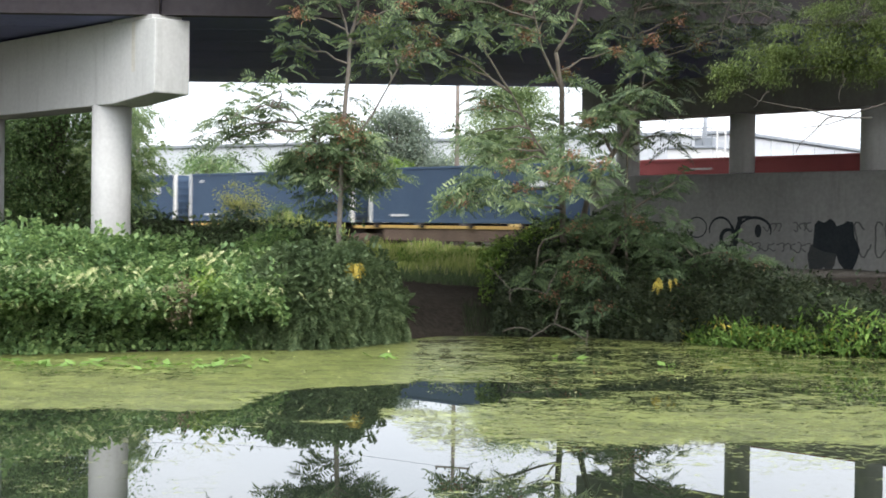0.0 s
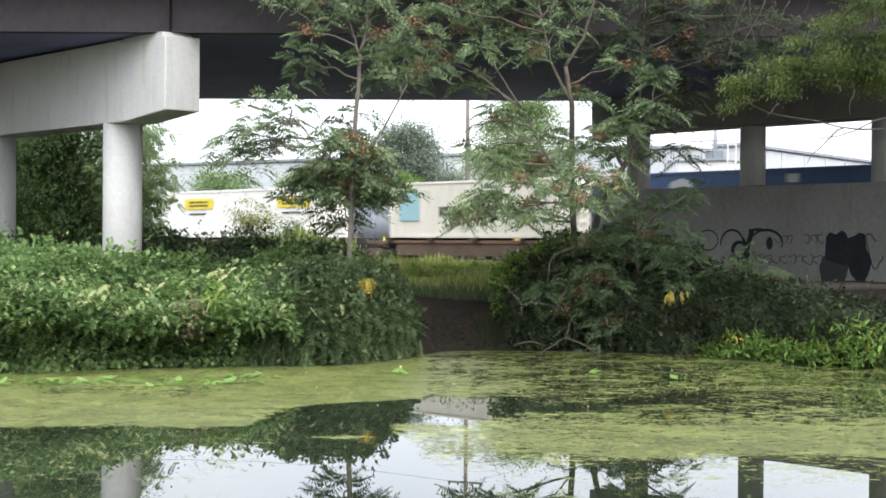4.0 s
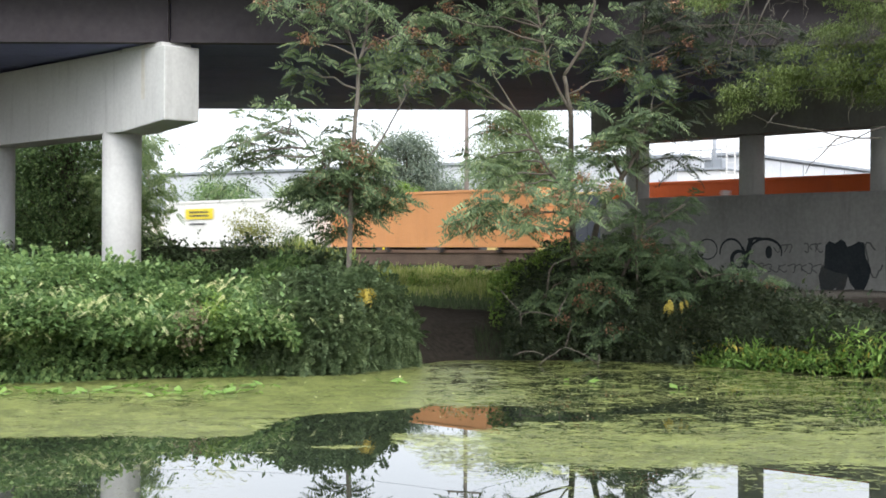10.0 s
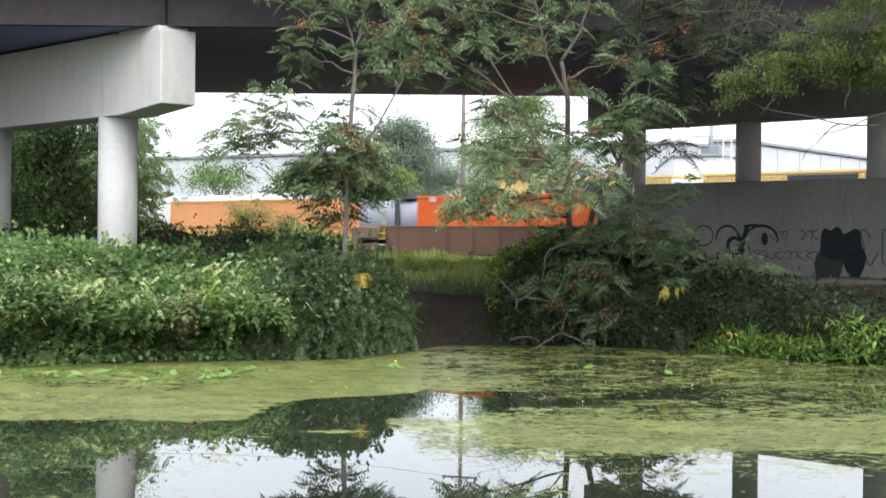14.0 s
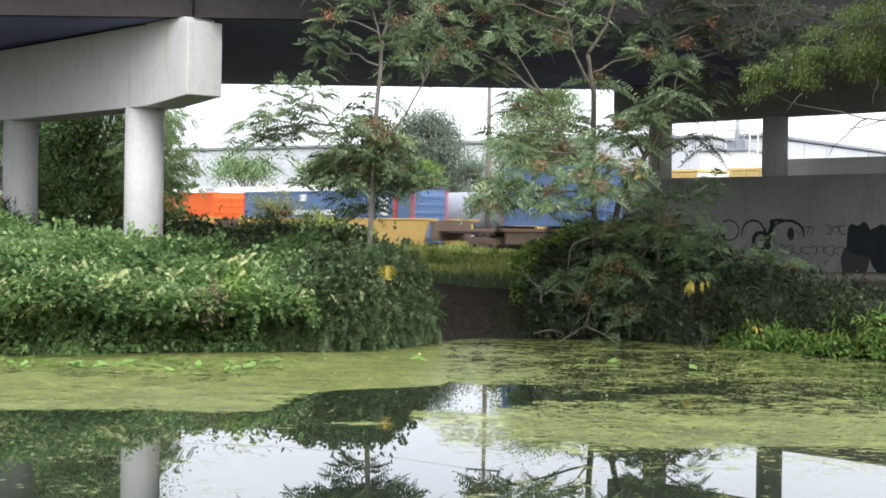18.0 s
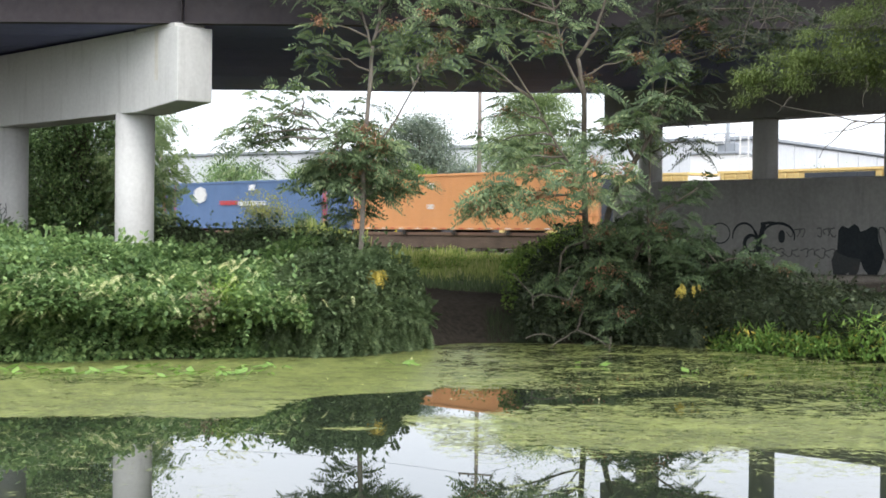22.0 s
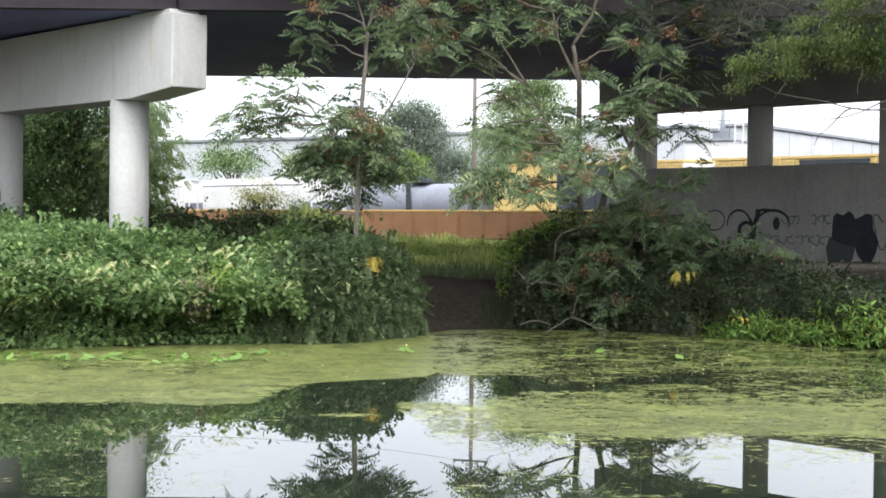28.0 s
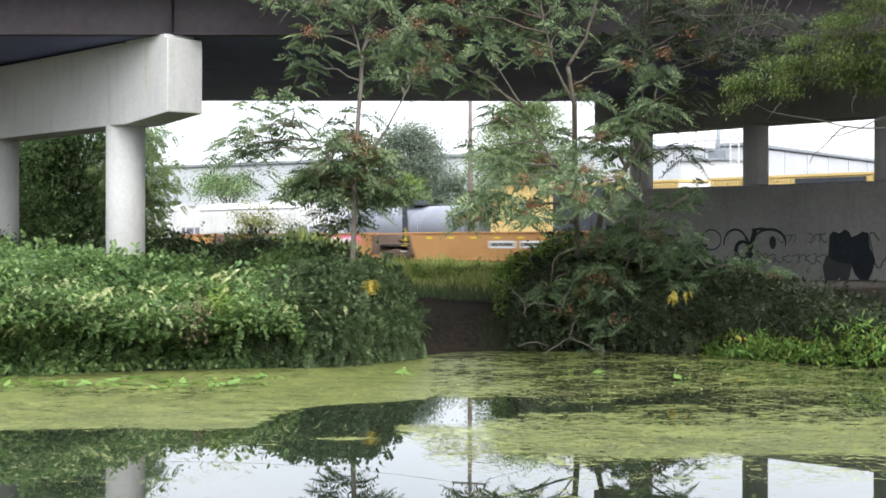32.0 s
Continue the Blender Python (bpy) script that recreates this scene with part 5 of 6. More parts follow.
def leafy_tree(name, label, x, y, z0, height, width, clumps, per, leaf, material, seed, trunk_r=0.14, low=0.25, bark="dark_bark", group="", feather=False):
    """A tapered trunk, limbs, and a crown of leaf clumps with gaps."""
    r = np.random.default_rng(seed)
    rnd = random.Random(seed)
    tree = empty(name, pose(x, y, z0), label, "tree", group)
    pts = bend((0, 0, -0.3), (rnd.uniform(-0.1, 0.1) * width, 0, height * 0.85), 0, 6, 0.03 * height, seed)
    v, f = tube(pts, [trunk_r * (1 - 0.13 * i) for i in range(7)], 9)
    mesh("trunk", v, f, M[bark], tree, smooth=True)
    P, D = [], []
    for i in range(clumps):
        t = rnd.uniform(low, 1.0)
        wide = math.sqrt(max(0.04, 1 - ((t - (0.45 + 0.4 * low)) / (0.56 - 0.4 * low)) ** 2))
        a, rad = rnd.uniform(0, 6.28), math.sqrt(rnd.uniform(0.05, 1)) * width / 2 * wide
        c = Vector((math.cos(a) * rad, math.sin(a) * rad * 0.8, height * t + rnd.uniform(-0.03, 0.03) * height))
        if i % 3 == 0:
            root = pts[min(5, max(1, int(t * 5)))]
            v, f = tube(bend(root, c, 0.04 * height, 4, 0.02 * height, i), [trunk_r * 0.4, trunk_r * 0.32, trunk_r * 0.25, trunk_r * 0.18, trunk_r * 0.1], 6)
            mesh("limb", v, f, M[bark], tree, smooth=True)
        sz = width * rnd.uniform(0.055, 0.11)
        P.append(np.array(c) + r.normal(0, 1, (per, 3)) * sz * np.array([1.2, 1, 0.75]))
        D.append(r.normal(0, 0.7, (per, 3)) + np.array([math.cos(a), math.sin(a), -0.3]))
    P, D = np.concatenate(P), np.concatenate(D)
    if feather:
        v, f = compound_arrays(P, D, leaf * r.uniform(0.7, 1.3, len(P)), r, 7, 0.5, 0.32, 0.42, (0.0, -0.8, 0.7), 0.4)
    else:
        v, f = leaf_arrays(P, D, leaf * r.uniform(0.6, 1.3, len(P)), 0.55, r)
    tagged(mesh("crown", v, f, material, tree), kind="stuff")
    return tree


def build_bank_growth():
    mound = [(0.3, 0.0), (0.2, 0.12), (0.5, 0.3), (0.25, 0.43), (-0.55, 0.51), (-0.3, 0.6), (0.7, 0.72), (2.2, 0.86), (4.5, 1.0), (7.5, 1.0)]
    xs = [-15, -11, -9.9, -9.1, -8, -6.7, -5.5, -4.2, -3.4, -3.0]
    zs = [2.45, 2.4, 2.3, 2.25, 2.0, 1.85, 1.8, 1.8, 1.8, 1.5]
    bush("knotweed_bank", "dense green knotweed thicket overhanging the pond edge", xs, zs, shore, mound, 72000, 0.125, M["leaf_bank"], 3, 0.42, plumes=2600, group="bushes on the far bank", width=0.72)
    steep = [(0.1, 0.0), (-0.1, 0.25), (-0.1, 0.5), (0.35, 0.75), (0.9, 0.92), (2.2, 1.0)]
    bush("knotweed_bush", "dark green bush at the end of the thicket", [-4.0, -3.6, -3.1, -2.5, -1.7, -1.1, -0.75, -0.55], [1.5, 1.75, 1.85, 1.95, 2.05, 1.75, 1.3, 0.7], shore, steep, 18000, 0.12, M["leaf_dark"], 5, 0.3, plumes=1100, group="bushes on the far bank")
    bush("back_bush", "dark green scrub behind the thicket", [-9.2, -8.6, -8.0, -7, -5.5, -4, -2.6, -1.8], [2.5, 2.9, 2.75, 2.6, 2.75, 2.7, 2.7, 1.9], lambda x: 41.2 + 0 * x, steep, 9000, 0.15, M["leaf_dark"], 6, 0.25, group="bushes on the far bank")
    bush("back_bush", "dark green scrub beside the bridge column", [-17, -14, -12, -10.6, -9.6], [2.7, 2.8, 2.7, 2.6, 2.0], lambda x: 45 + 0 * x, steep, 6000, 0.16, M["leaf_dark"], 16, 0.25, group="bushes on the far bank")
    slope = [(0.05, 0.0), (0.0, 0.15), (0.05, 0.4), (0.3, 0.6), (0.8, 0.8), (1.6, 0.95), (3.2, 1.0), (5.0, 0.9)]
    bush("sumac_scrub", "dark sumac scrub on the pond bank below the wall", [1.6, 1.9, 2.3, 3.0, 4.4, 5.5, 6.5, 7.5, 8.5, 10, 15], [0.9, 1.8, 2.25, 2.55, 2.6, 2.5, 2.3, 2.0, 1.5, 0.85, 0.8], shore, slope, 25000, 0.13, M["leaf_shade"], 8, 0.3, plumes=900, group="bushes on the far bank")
    bush("sapling_bush", "light green sapling leaves at the grass edge", [1.3, 1.9, 2.4, 2.8, 3.4, 4.1], [1.9, 2.3, 2.45, 2.65, 3.0, 2.5], lambda x: 39.6 + 0 * x, steep, 4600, 0.12, M["leaf_light"], 9, 0.2, core=False, group="bushes on the far bank")
    low = [(-0.5, 0.0), (-0.3, 0.5), (0.1, 0.9), (0.7, 1.0)]
    bush("marsh_plants", "bright green marsh plants with yellowing leaves at the waterline", [6.2, 6.8, 7.4, 8.2, 9.2, 11], [0.15, 0.36, 0.48, 0.6, 0.62, 0.66], shore, low, 3000, 0.22, M["leaf_marsh"], 10, 0.3, core=False, group="bushes on the far bank", width=0.28)
    r = np.random.default_rng(12)
    n = 170
    x = 6.0 + 5 * r.random(n) ** 0.7
    p = np.stack([x, shore(x) + r.uniform(-0.6, 0.2, n), r.uniform(0.1, 0.6, n)], 1)
    v, f = leaf_arrays(p, r.normal(0, 1, (n, 3)) + np.array([0, -0.5, -0.4]), r.uniform(0.12, 0.22, n), 0.32, r)
    tagged(mesh("yellowed_leaves", v, f, M["yellow_leaf"]), "yellow dying leaves among the marsh plants", "leaves", kind="stuff")
    # cream flower sprays that droop over the front of the thicket
    sprays = [(-8.25, 0.97), (-7.72, 1.38), (-7.26, 1.32), (-6.38, 1.21), (-6.79, 1.5), (-5.63, 0.92), (-5.11, 1.26), (-3.83, 0.97), (-3.3, 1.21), (-4.47, 1.9),
              (-8.42, 1.6), (-7.37, 1.75), (-6.09, 1.65), (-8.89, 1.32), (-4.81, 1.6)]
    for i, (x, z) in enumerate(sprays):
        n = 13
        root = np.stack([x + r.normal(0, 0.36, n), float(shore(x)) - 0.5 + r.normal(0, 0.12, n), z + r.normal(0.12, 0.08, n)], 1)
        d = np.stack([r.normal(0, 0.8, n), np.full(n, -0.7), r.uniform(-0.15, 0.3, n)], 1)
        v, f = compound_arrays(root, d, r.uniform(0.14, 0.3, n), r, 8, 0.7, 0.2, 0.5, (0.0, -0.5, 0.8), 0.6)
        tagged(mesh("flower_spray", v, f, M["flower"]), "drooping cream flower spray on the thicket", "flowers", kind="stuff")
    for name, label, material, x, z, n in (("creeper", "bright yellow-green creeper leaves on the thicket", "leaf_light", -4.72, 1.35, 420), ("dead_stems", "brown withered stems in the thicket", "withered", -5.2, 1.1, 380)):
        p = np.array([x, float(shore(x)) - 0.55, z]) + r.normal(0, 1, (n, 3)) * np.array([0.16, 0.1, 0.22])
        v, f = leaf_arrays(p, r.normal(0, 0.7, (n, 3)) + np.array([0, -0.4, -0.2]), r.uniform(0.06, 0.12, n), 0.6, r)
        tagged(mesh(name, v, f, M[material]), label, "leaves", kind="stuff")
    for x, y, z, n in ((-1.74, 34.15, 1.85, 9), (5.38, 36.1, 1.5, 6), (5.8, 36.2, 1.6, 2)):
        p = np.array([x, y, z]) + r.normal(0, 1, (n, 3)) * np.array([0.07, 0.05, 0.05])
        d = np.stack([r.normal(0, 0.35, n), np.full(n, -0.4), np.full(n, -0.5)], 1)
        v, f = compound_arrays(p, d, r.uniform(0.2, 0.34, n) * (1.0 if x < 0 else 0.75), r, 5, 0.5, 0.36, 0.45, (0.0, -1.0, 0.3), 0.5)
        tagged(mesh("yellow_leaf_cluster", v, f, M["yellow_leaf"]), "hanging cluster of bright yellow leaves", "leaves", kind="stuff")


def build_grass():
    r = np.random.default_rng(21)
    n = 34000
    y = 38.9 + 34 * r.random(n) ** 1.6
    x = -3.0 * y / 45 + (7.5 * y / 45) * r.random(n)
    keep = (y > shore(x) + 5.5) & (y < 70.0 - 1.13 * x)
    x, y = x[keep], y[keep]
    n = len(x)
    h = r.uniform(0.18, 0.55, n) * np.where(y < 44, 0.7, 0.72) * (1 + 0.5 * lumps(x, y * 0.5, 23))
    z = ground_height(x, y)
    lean = r.normal(0, 0.18, (n, 2)) * h[:, None]
    w = r.uniform(0.008, 0.018, n) * (y / 40)
    a = np.stack([x - w, y, z], 1)
    b = np.stack([x + w, y, z], 1)
    c = np.stack([x + lean[:, 0] + w * 0.3, y + lean[:, 1], z + h], 1)
    d = np.stack([x + lean[:, 0] - w * 0.3, y + lean[:, 1], z + h], 1)
    v = np.stack([a, b, c, d], 1).reshape(-1, 3)
    tagged(mesh("grass", v, np.arange(4 * n).reshape(-1, 4), M["grass"]), "tall green and straw-coloured grass along the railway", "grass", kind="stuff")
    # overhanging dark grass on the cut bank
    n = 450
    x = r.uniform(0.9, 2.0, n)
    y = shore(x) + r.uniform(0.0, 1.5, n)
    z = ground_height(x, y)
    h = r.uniform(0.15, 0.4, n)
    w = r.uniform(0.004, 0.008, n)
    sx = r.normal(0, 0.12, n)
    a, b = np.stack([x - w, y, z], 1), np.stack([x + w, y, z], 1)
    c, d = np.stack([x + sx + w * 0.3, y - h * 0.3, z + h], 1), np.stack([x + sx - w * 0.3, y - h * 0.3, z + h], 1)
    v = np.stack([a, b, c, d], 1).reshape(-1, 3)
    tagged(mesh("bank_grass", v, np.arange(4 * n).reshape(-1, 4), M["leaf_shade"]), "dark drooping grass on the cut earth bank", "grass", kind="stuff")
    # short dark tufts along the lip of the bank
    n = 1800
    x = r.uniform(-1.2, 2.4, n)
    y = shore(x) + r.uniform(4.2, 6.2, n)
    z = ground_height(x, y)
    h = r.uniform(0.08, 0.26, n)
    w = r.uniform(0.005, 0.012, n)
    sx = r.normal(0, 0.06, n)
    a, b = np.stack([x - w, y, z], 1), np.stack([x + w, y, z], 1)
    c, d = np.stack([x + sx + w * 0.3, y - 0.04, z + h], 1), np.stack([x + sx - w * 0.3, y - 0.04, z + h], 1)
    v = np.stack([a, b, c, d], 1).reshape(-1, 3)
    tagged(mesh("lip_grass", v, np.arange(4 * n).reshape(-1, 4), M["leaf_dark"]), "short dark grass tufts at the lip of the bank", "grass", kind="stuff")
    # leafy weeds that stand out of the grass
    n = 5200
    x = np.where(r.random(n) < 0.5, r.normal(2.1, 0.6, n), r.uniform(-1.0, 3.2, n))
    y = np.where(r.random(n) < 0.5, r.normal(46.5, 0.6, n), r.uniform(44.0, 49.0, n))
    tall = 0.35 + 0.65 * np.clip(0.5 + lumps(x * 2.2, y, 29), 0, 1)
    z = ground_height(x, y) + tall * r.uniform(0.05, 0.85, n) ** 1.2
    v, f = leaf_arrays(np.stack([x, y, z], 1), r.normal(0, 0.6, (n, 3)) + np.array([0, -0.2, 0.5]), r.uniform(0.07, 0.16, n), 0.35, r)
    tagged(mesh("leafy_weeds", v, f, M["leaf_light"]), "bright green leafy weeds in the grass", "weeds", kind="stuff")
    # dry weeds and a thin shrub beside the line
    n = 1200
    x, y = r.uniform(-8.2, -3.8, n), r.uniform(65, 71, n)
    z = ground_height(x, y)
    h = r.uniform(0.5, 1.3, n) + 0.6 * np.exp(-((x + 6.4) / 1.1) ** 2)
    w = r.uniform(0.01, 0.02, n)
    sx = r.normal(0, 0.15, n)
    a, b = np.stack([x - w, y, z], 1), np.stack([x + w, y, z], 1)
    c, d = np.stack([x + sx + w, y, z + h], 1), np.stack([x + sx - w, y, z + h], 1)
    v = np.stack([a, b, c, d], 1).reshape(-1, 3)
    tagged(mesh("tall_weeds", v, np.arange(4 * n).reshape(-1, 4), M["grass"]), "tall pale weeds beside the railway", "weeds", kind="stuff")


def build_trees():
    # slim tree by the thicket
    feather_tree("slim sumac tree with rusty seed bunches beside the thicket",
                 [([(-2.2, 36.2, 1.0), (-2.16, 36.1, 2.6), (-2.1, 36.0, 4.4), (-1.98, 36.0, 6.3), (-1.93, 36.0, 7.1)], 0.07, 0.042),
                  ([(-1.93, 36.0, 7.1), (-1.78, 36.0, 7.7), (-1.74, 35.9, 8.6), (-1.6, 35.9, 9.6)], 0.045, 0.02),
                  ([(-1.94, 36.0, 7.0), (-2.1, 36.1, 7.6), (-2.4, 36.1, 8.6)], 0.035, 0.015),
                  ([(-2.15, 36.0, 4.3), (-2.8, 35.9, 4.75), (-3.3, 35.9, 5.4), (-3.9, 35.9, 5.5), (-4.8, 35.8, 5.15)], 0.022, 0.01),
                  ([(-1.95, 36.0, 4.6), (-1.4, 35.9, 5.3), (-0.8, 35.8, 6.4)], 0.03, 0.015)],
                 [(-2.52, 7.93), (-3.19, 7.59), (-3.39, 6.99), (-4.12, 8.49), (-1.39, 8.33), (-1.92, 8.53), (-1.72, 6.93), (-1.12, 6.59), (-0.92, 7.19), (-0.52, 6.66),
                  (-0.65, 7.79), (-2.85, 8.33), (-3.5, 5.75), (-4.1, 5.45), (-4.6, 5.3), (-5.1, 5.05), (-4.7, 4.75), (-3.8, 5.6), (-5.3, 4.85), (-4.3, 5.0),
                  (-2.4, 5.45), (-2.75, 5.05), (-2.15, 4.9), (-2.9, 4.5), (-2.4, 4.4), (-3.2, 4.05), (-2.7, 3.9), (-2.1, 4.0), (-3.35, 3.9), (-2.4, 3.5), (-2.35, 3.1), (-1.75, 4.0), (-1.45, 3.9), (-1.3, 4.1), (-1.5, 7.5), (-2.2, 8.9), (-0.3, 7.3)],
                 # fill at z 10.6: unseen upper crown, there to shade the leaves below
                 36.0, 41, M["leaf_sumac"], fill=((-2.55, 4.5, 0.95, 0.7, 19), (-2.3, 4.0, 0.9, 0.25, 8), (-2.2, 10.6, 2.3, 1.0, 34)))
    # forked tree by the wall
    feather_tree("forked sumac tree with rusty seed bunches beside the wall",
                 [([(3.5, 39.4, 0.9), (3.42, 38.9, 2.4), (3.25, 38.0, 4.0), (3.12, 36.6, 6.0), (2.95, 36.5, 6.9)], 0.095, 0.05),
                  ([(3.85, 39.4, 0.9), (3.8, 38.9, 2.6), (4.0, 38.0, 3.7), (4.4, 36.8, 4.5), (4.9, 36.6, 5.4)], 0.1, 0.04),
                  ([(2.95, 36.5, 6.9), (3.4, 36.5, 7.6), (3.65, 36.4, 8.6), (3.7, 36.4, 9.6)], 0.045, 0.02),
                  ([(3.12, 36.6, 6.0), (2.6, 36.5, 7.0), (2.3, 36.5, 8.4)], 0.04, 0.02),
                  ([(3.2, 37.0, 3.9), (2.5, 36.6, 4.8), (1.9, 36.4, 5.9)], 0.035, 0.015)],
                 [(-0.19, 8.27), (0.49, 7.86), (0.96, 7.26), (1.16, 8.41), (1.91, 7.93), (2.72, 7.66), (2.24, 7.19), (0.55, 6.65), (0.08, 7.05), (1.3, 5.6), (2.31, 4.62), (3.19, 4.76), (2.85, 3.94),
                  (1.91, 4.2), (1.4, 4.4), (1.16, 3.57), (0.9, 3.45), (2.45, 3.2), (1.64, 8.61), (2.92, 8.54),
                  (3.73, 8.27), (3.73, 5.16), (4.07, 4.21), (4.68, 4.89), (4.95, 5.9), (5.15, 6.58), (4.41, 6.92), (3.19, 6.4),
                  (2.7, 5.1), (3.5, 4.4), (2.2, 3.6), (3.3, 3.7), (4.3, 5.4), (1.5, 7.6), (0.2, 8.5)],
                 # the last fill is added crown above the view that shades this tree
                 36.5, 43, M["leaf_sumac"], bark="dark_bark", fill=((2.4, 4.9, 1.5, 0.8, 3), (4.2, 5.2, 0.7, 0.8, 3), (0.8, 3.3, 0.5, 0.2, 2), (2.4, 10.6, 2.5, 1.0, 36)), reach=0.945)
    feather_tree("dark sumac tree, the bridge's shade put into its leaf colour",
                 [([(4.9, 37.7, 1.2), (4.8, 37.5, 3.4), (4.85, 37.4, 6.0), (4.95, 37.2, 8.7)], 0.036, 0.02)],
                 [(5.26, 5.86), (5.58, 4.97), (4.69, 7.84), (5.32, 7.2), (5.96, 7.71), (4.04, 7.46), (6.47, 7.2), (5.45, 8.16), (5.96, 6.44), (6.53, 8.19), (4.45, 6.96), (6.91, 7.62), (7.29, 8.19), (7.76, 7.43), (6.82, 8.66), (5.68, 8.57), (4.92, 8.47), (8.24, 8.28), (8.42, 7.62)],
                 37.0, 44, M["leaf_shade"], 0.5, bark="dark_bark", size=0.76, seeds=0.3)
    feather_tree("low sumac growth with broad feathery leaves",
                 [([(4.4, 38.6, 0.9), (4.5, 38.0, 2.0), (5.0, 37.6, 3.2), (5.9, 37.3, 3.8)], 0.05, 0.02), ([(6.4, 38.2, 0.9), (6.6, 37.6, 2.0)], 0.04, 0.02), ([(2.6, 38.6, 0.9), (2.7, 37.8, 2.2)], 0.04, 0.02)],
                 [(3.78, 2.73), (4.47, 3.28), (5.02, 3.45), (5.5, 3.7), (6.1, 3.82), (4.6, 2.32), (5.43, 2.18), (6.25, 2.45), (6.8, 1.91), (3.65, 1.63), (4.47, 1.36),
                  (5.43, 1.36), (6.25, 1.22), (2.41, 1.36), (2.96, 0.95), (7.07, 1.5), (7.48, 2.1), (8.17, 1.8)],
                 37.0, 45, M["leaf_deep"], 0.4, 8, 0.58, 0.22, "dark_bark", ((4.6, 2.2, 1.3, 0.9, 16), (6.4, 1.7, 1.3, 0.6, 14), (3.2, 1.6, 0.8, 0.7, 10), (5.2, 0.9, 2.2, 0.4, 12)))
    # willow that reaches in over the pond
    r = np.random.default_rng(51)
    will = empty("willow_tree", pose(0, 0, 0), "willow tree with fine yellow-green leaves reaching over the pond", "tree")
    trunk = [(12.6, 35.2, 0.6), (12.2, 34.4, 3.4), (11.2, 33.6, 6.0), (10.4, 33.2, 8.4)]
    v, f = tube(bend(trunk[0], trunk[1], 0, 3) + bend(trunk[1], trunk[2], 0, 3)[1:] + bend(trunk[2], trunk[3], 0, 3)[1:], [0.3, 0.28, 0.26, 0.24, 0.22, 0.2, 0.18, 0.15, 0.13, 0.1], 12)
    mesh("trunk", v, f, M["dark_bark"], will, smooth=True)
    # each bough: middle and half extents in x and z, and its number of twigs
    P, D = [], []
    # the last nine boughs lie out of view, added to shade wall and scrub
    boughs = ((6.55, 6.02, 0.48, 0.33, 9), (7.4, 6.34, 0.65, 0.42, 15), (7.95, 6.72, 0.6, 0.45, 15), (8.7, 7.1, 0.6, 0.6, 18), (9.25, 7.3, 0.5, 0.75, 18), (8.8, 6.5, 0.6, 0.3, 12),
              (9.5, 6.3, 0.35, 0.5, 10), (9.95, 6.9, 0.55, 0.8, 20), (9.4, 8.3, 0.9, 0.5, 22), (10.6, 7.8, 0.6, 1.0, 20), (5.9, 8.15, 0.6, 0.12, 5), (12.0, 6.0, 1.0, 1.6, 44), (13.4, 7.0, 1.0, 2.0, 50), (11.5, 9.0, 1.4, 0.8, 40), (12.6, 4.2, 1.1, 1.4, 50), (14.6, 4.6, 1.0, 1.8, 50), (15.2, 7.4, 1.1, 1.6, 50), (7.6, 9.7, 1.2, 0.5, 44), (9.6, 10.1, 1.3, 0.7, 54), (11.6, 10.4, 1.3, 0.8, 54))
    for i, (cx, cz, ex, ez, twigs) in enumerate(boughs):
        mid = (cx, 33 + r.uniform(-0.3, 0.3), cz)
        v, f = tube(bend((11.0, 33.5, min(cz + 0.3, 8.0)), mid, 0.15, 6, 0.08, i), [0.045, 0.04, 0.033, 0.027, 0.02, 0.014, 0.008], 6)
        mesh("limb", v, f, M["bark"], will, smooth=True)
        for k in range(twigs):
            a, q = r.uniform(0, 6.28), math.sqrt(r.uniform(0, 1))
            tip = (cx + ex * q * math.cos(a), mid[1] + r.uniform(-0.6, 0.6) * (2.5 if cz > 9 else 1), cz + ez * q * math.sin(a))
            if k % 3 == 0:
                v, f = tube(bend(mid, tip, 0.08, 4, 0.03, i * 40 + k), [0.009, 0.008, 0.006, 0.005, 0.003], 5)
                mesh("twig", v, f, M["bark"], will, smooth=True)
            n = int(r.uniform(110, 240))
            along = r.uniform(-0.5, 1, (n, 1)) * np.array([-0.26, 0.0, -0.1])
            P.append(np.array(tip) + along + r.normal(0, 1, (n, 3)) * np.array([0.1, 0.12, 0.085]))
            D.append(r.normal(0, 0.55, (n, 3)) + np.array([-0.6, -0.2, -0.25]))
    P, D = np.concatenate(P), np.concatenate(D)
    v, f = leaf_arrays(P, D, r.uniform(0.07, 0.125, len(P)), 0.26, r)
    tagged(mesh("crown", v, f, M["leaf_willow"], will), kind="stuff")
    for i in range(14):
        a = (r.uniform(6.6, 8.4), 34.6, r.uniform(6.9, 8.6))
        b = (a[0] + r.uniform(-1.3, 0.2), 34.4, a[2] - r.uniform(0.1, 0.9))
        v, f = tube(bend(a, b, r.uniform(-0.2, 0.25), 6, 0.06, i + 80), [0.01, 0.009, 0.008, 0.007, 0.006, 0.004, 0.003], 5)
        mesh("bare_twig", v, f, M["dead_wood"], will, "bare brown twig", smooth=True)
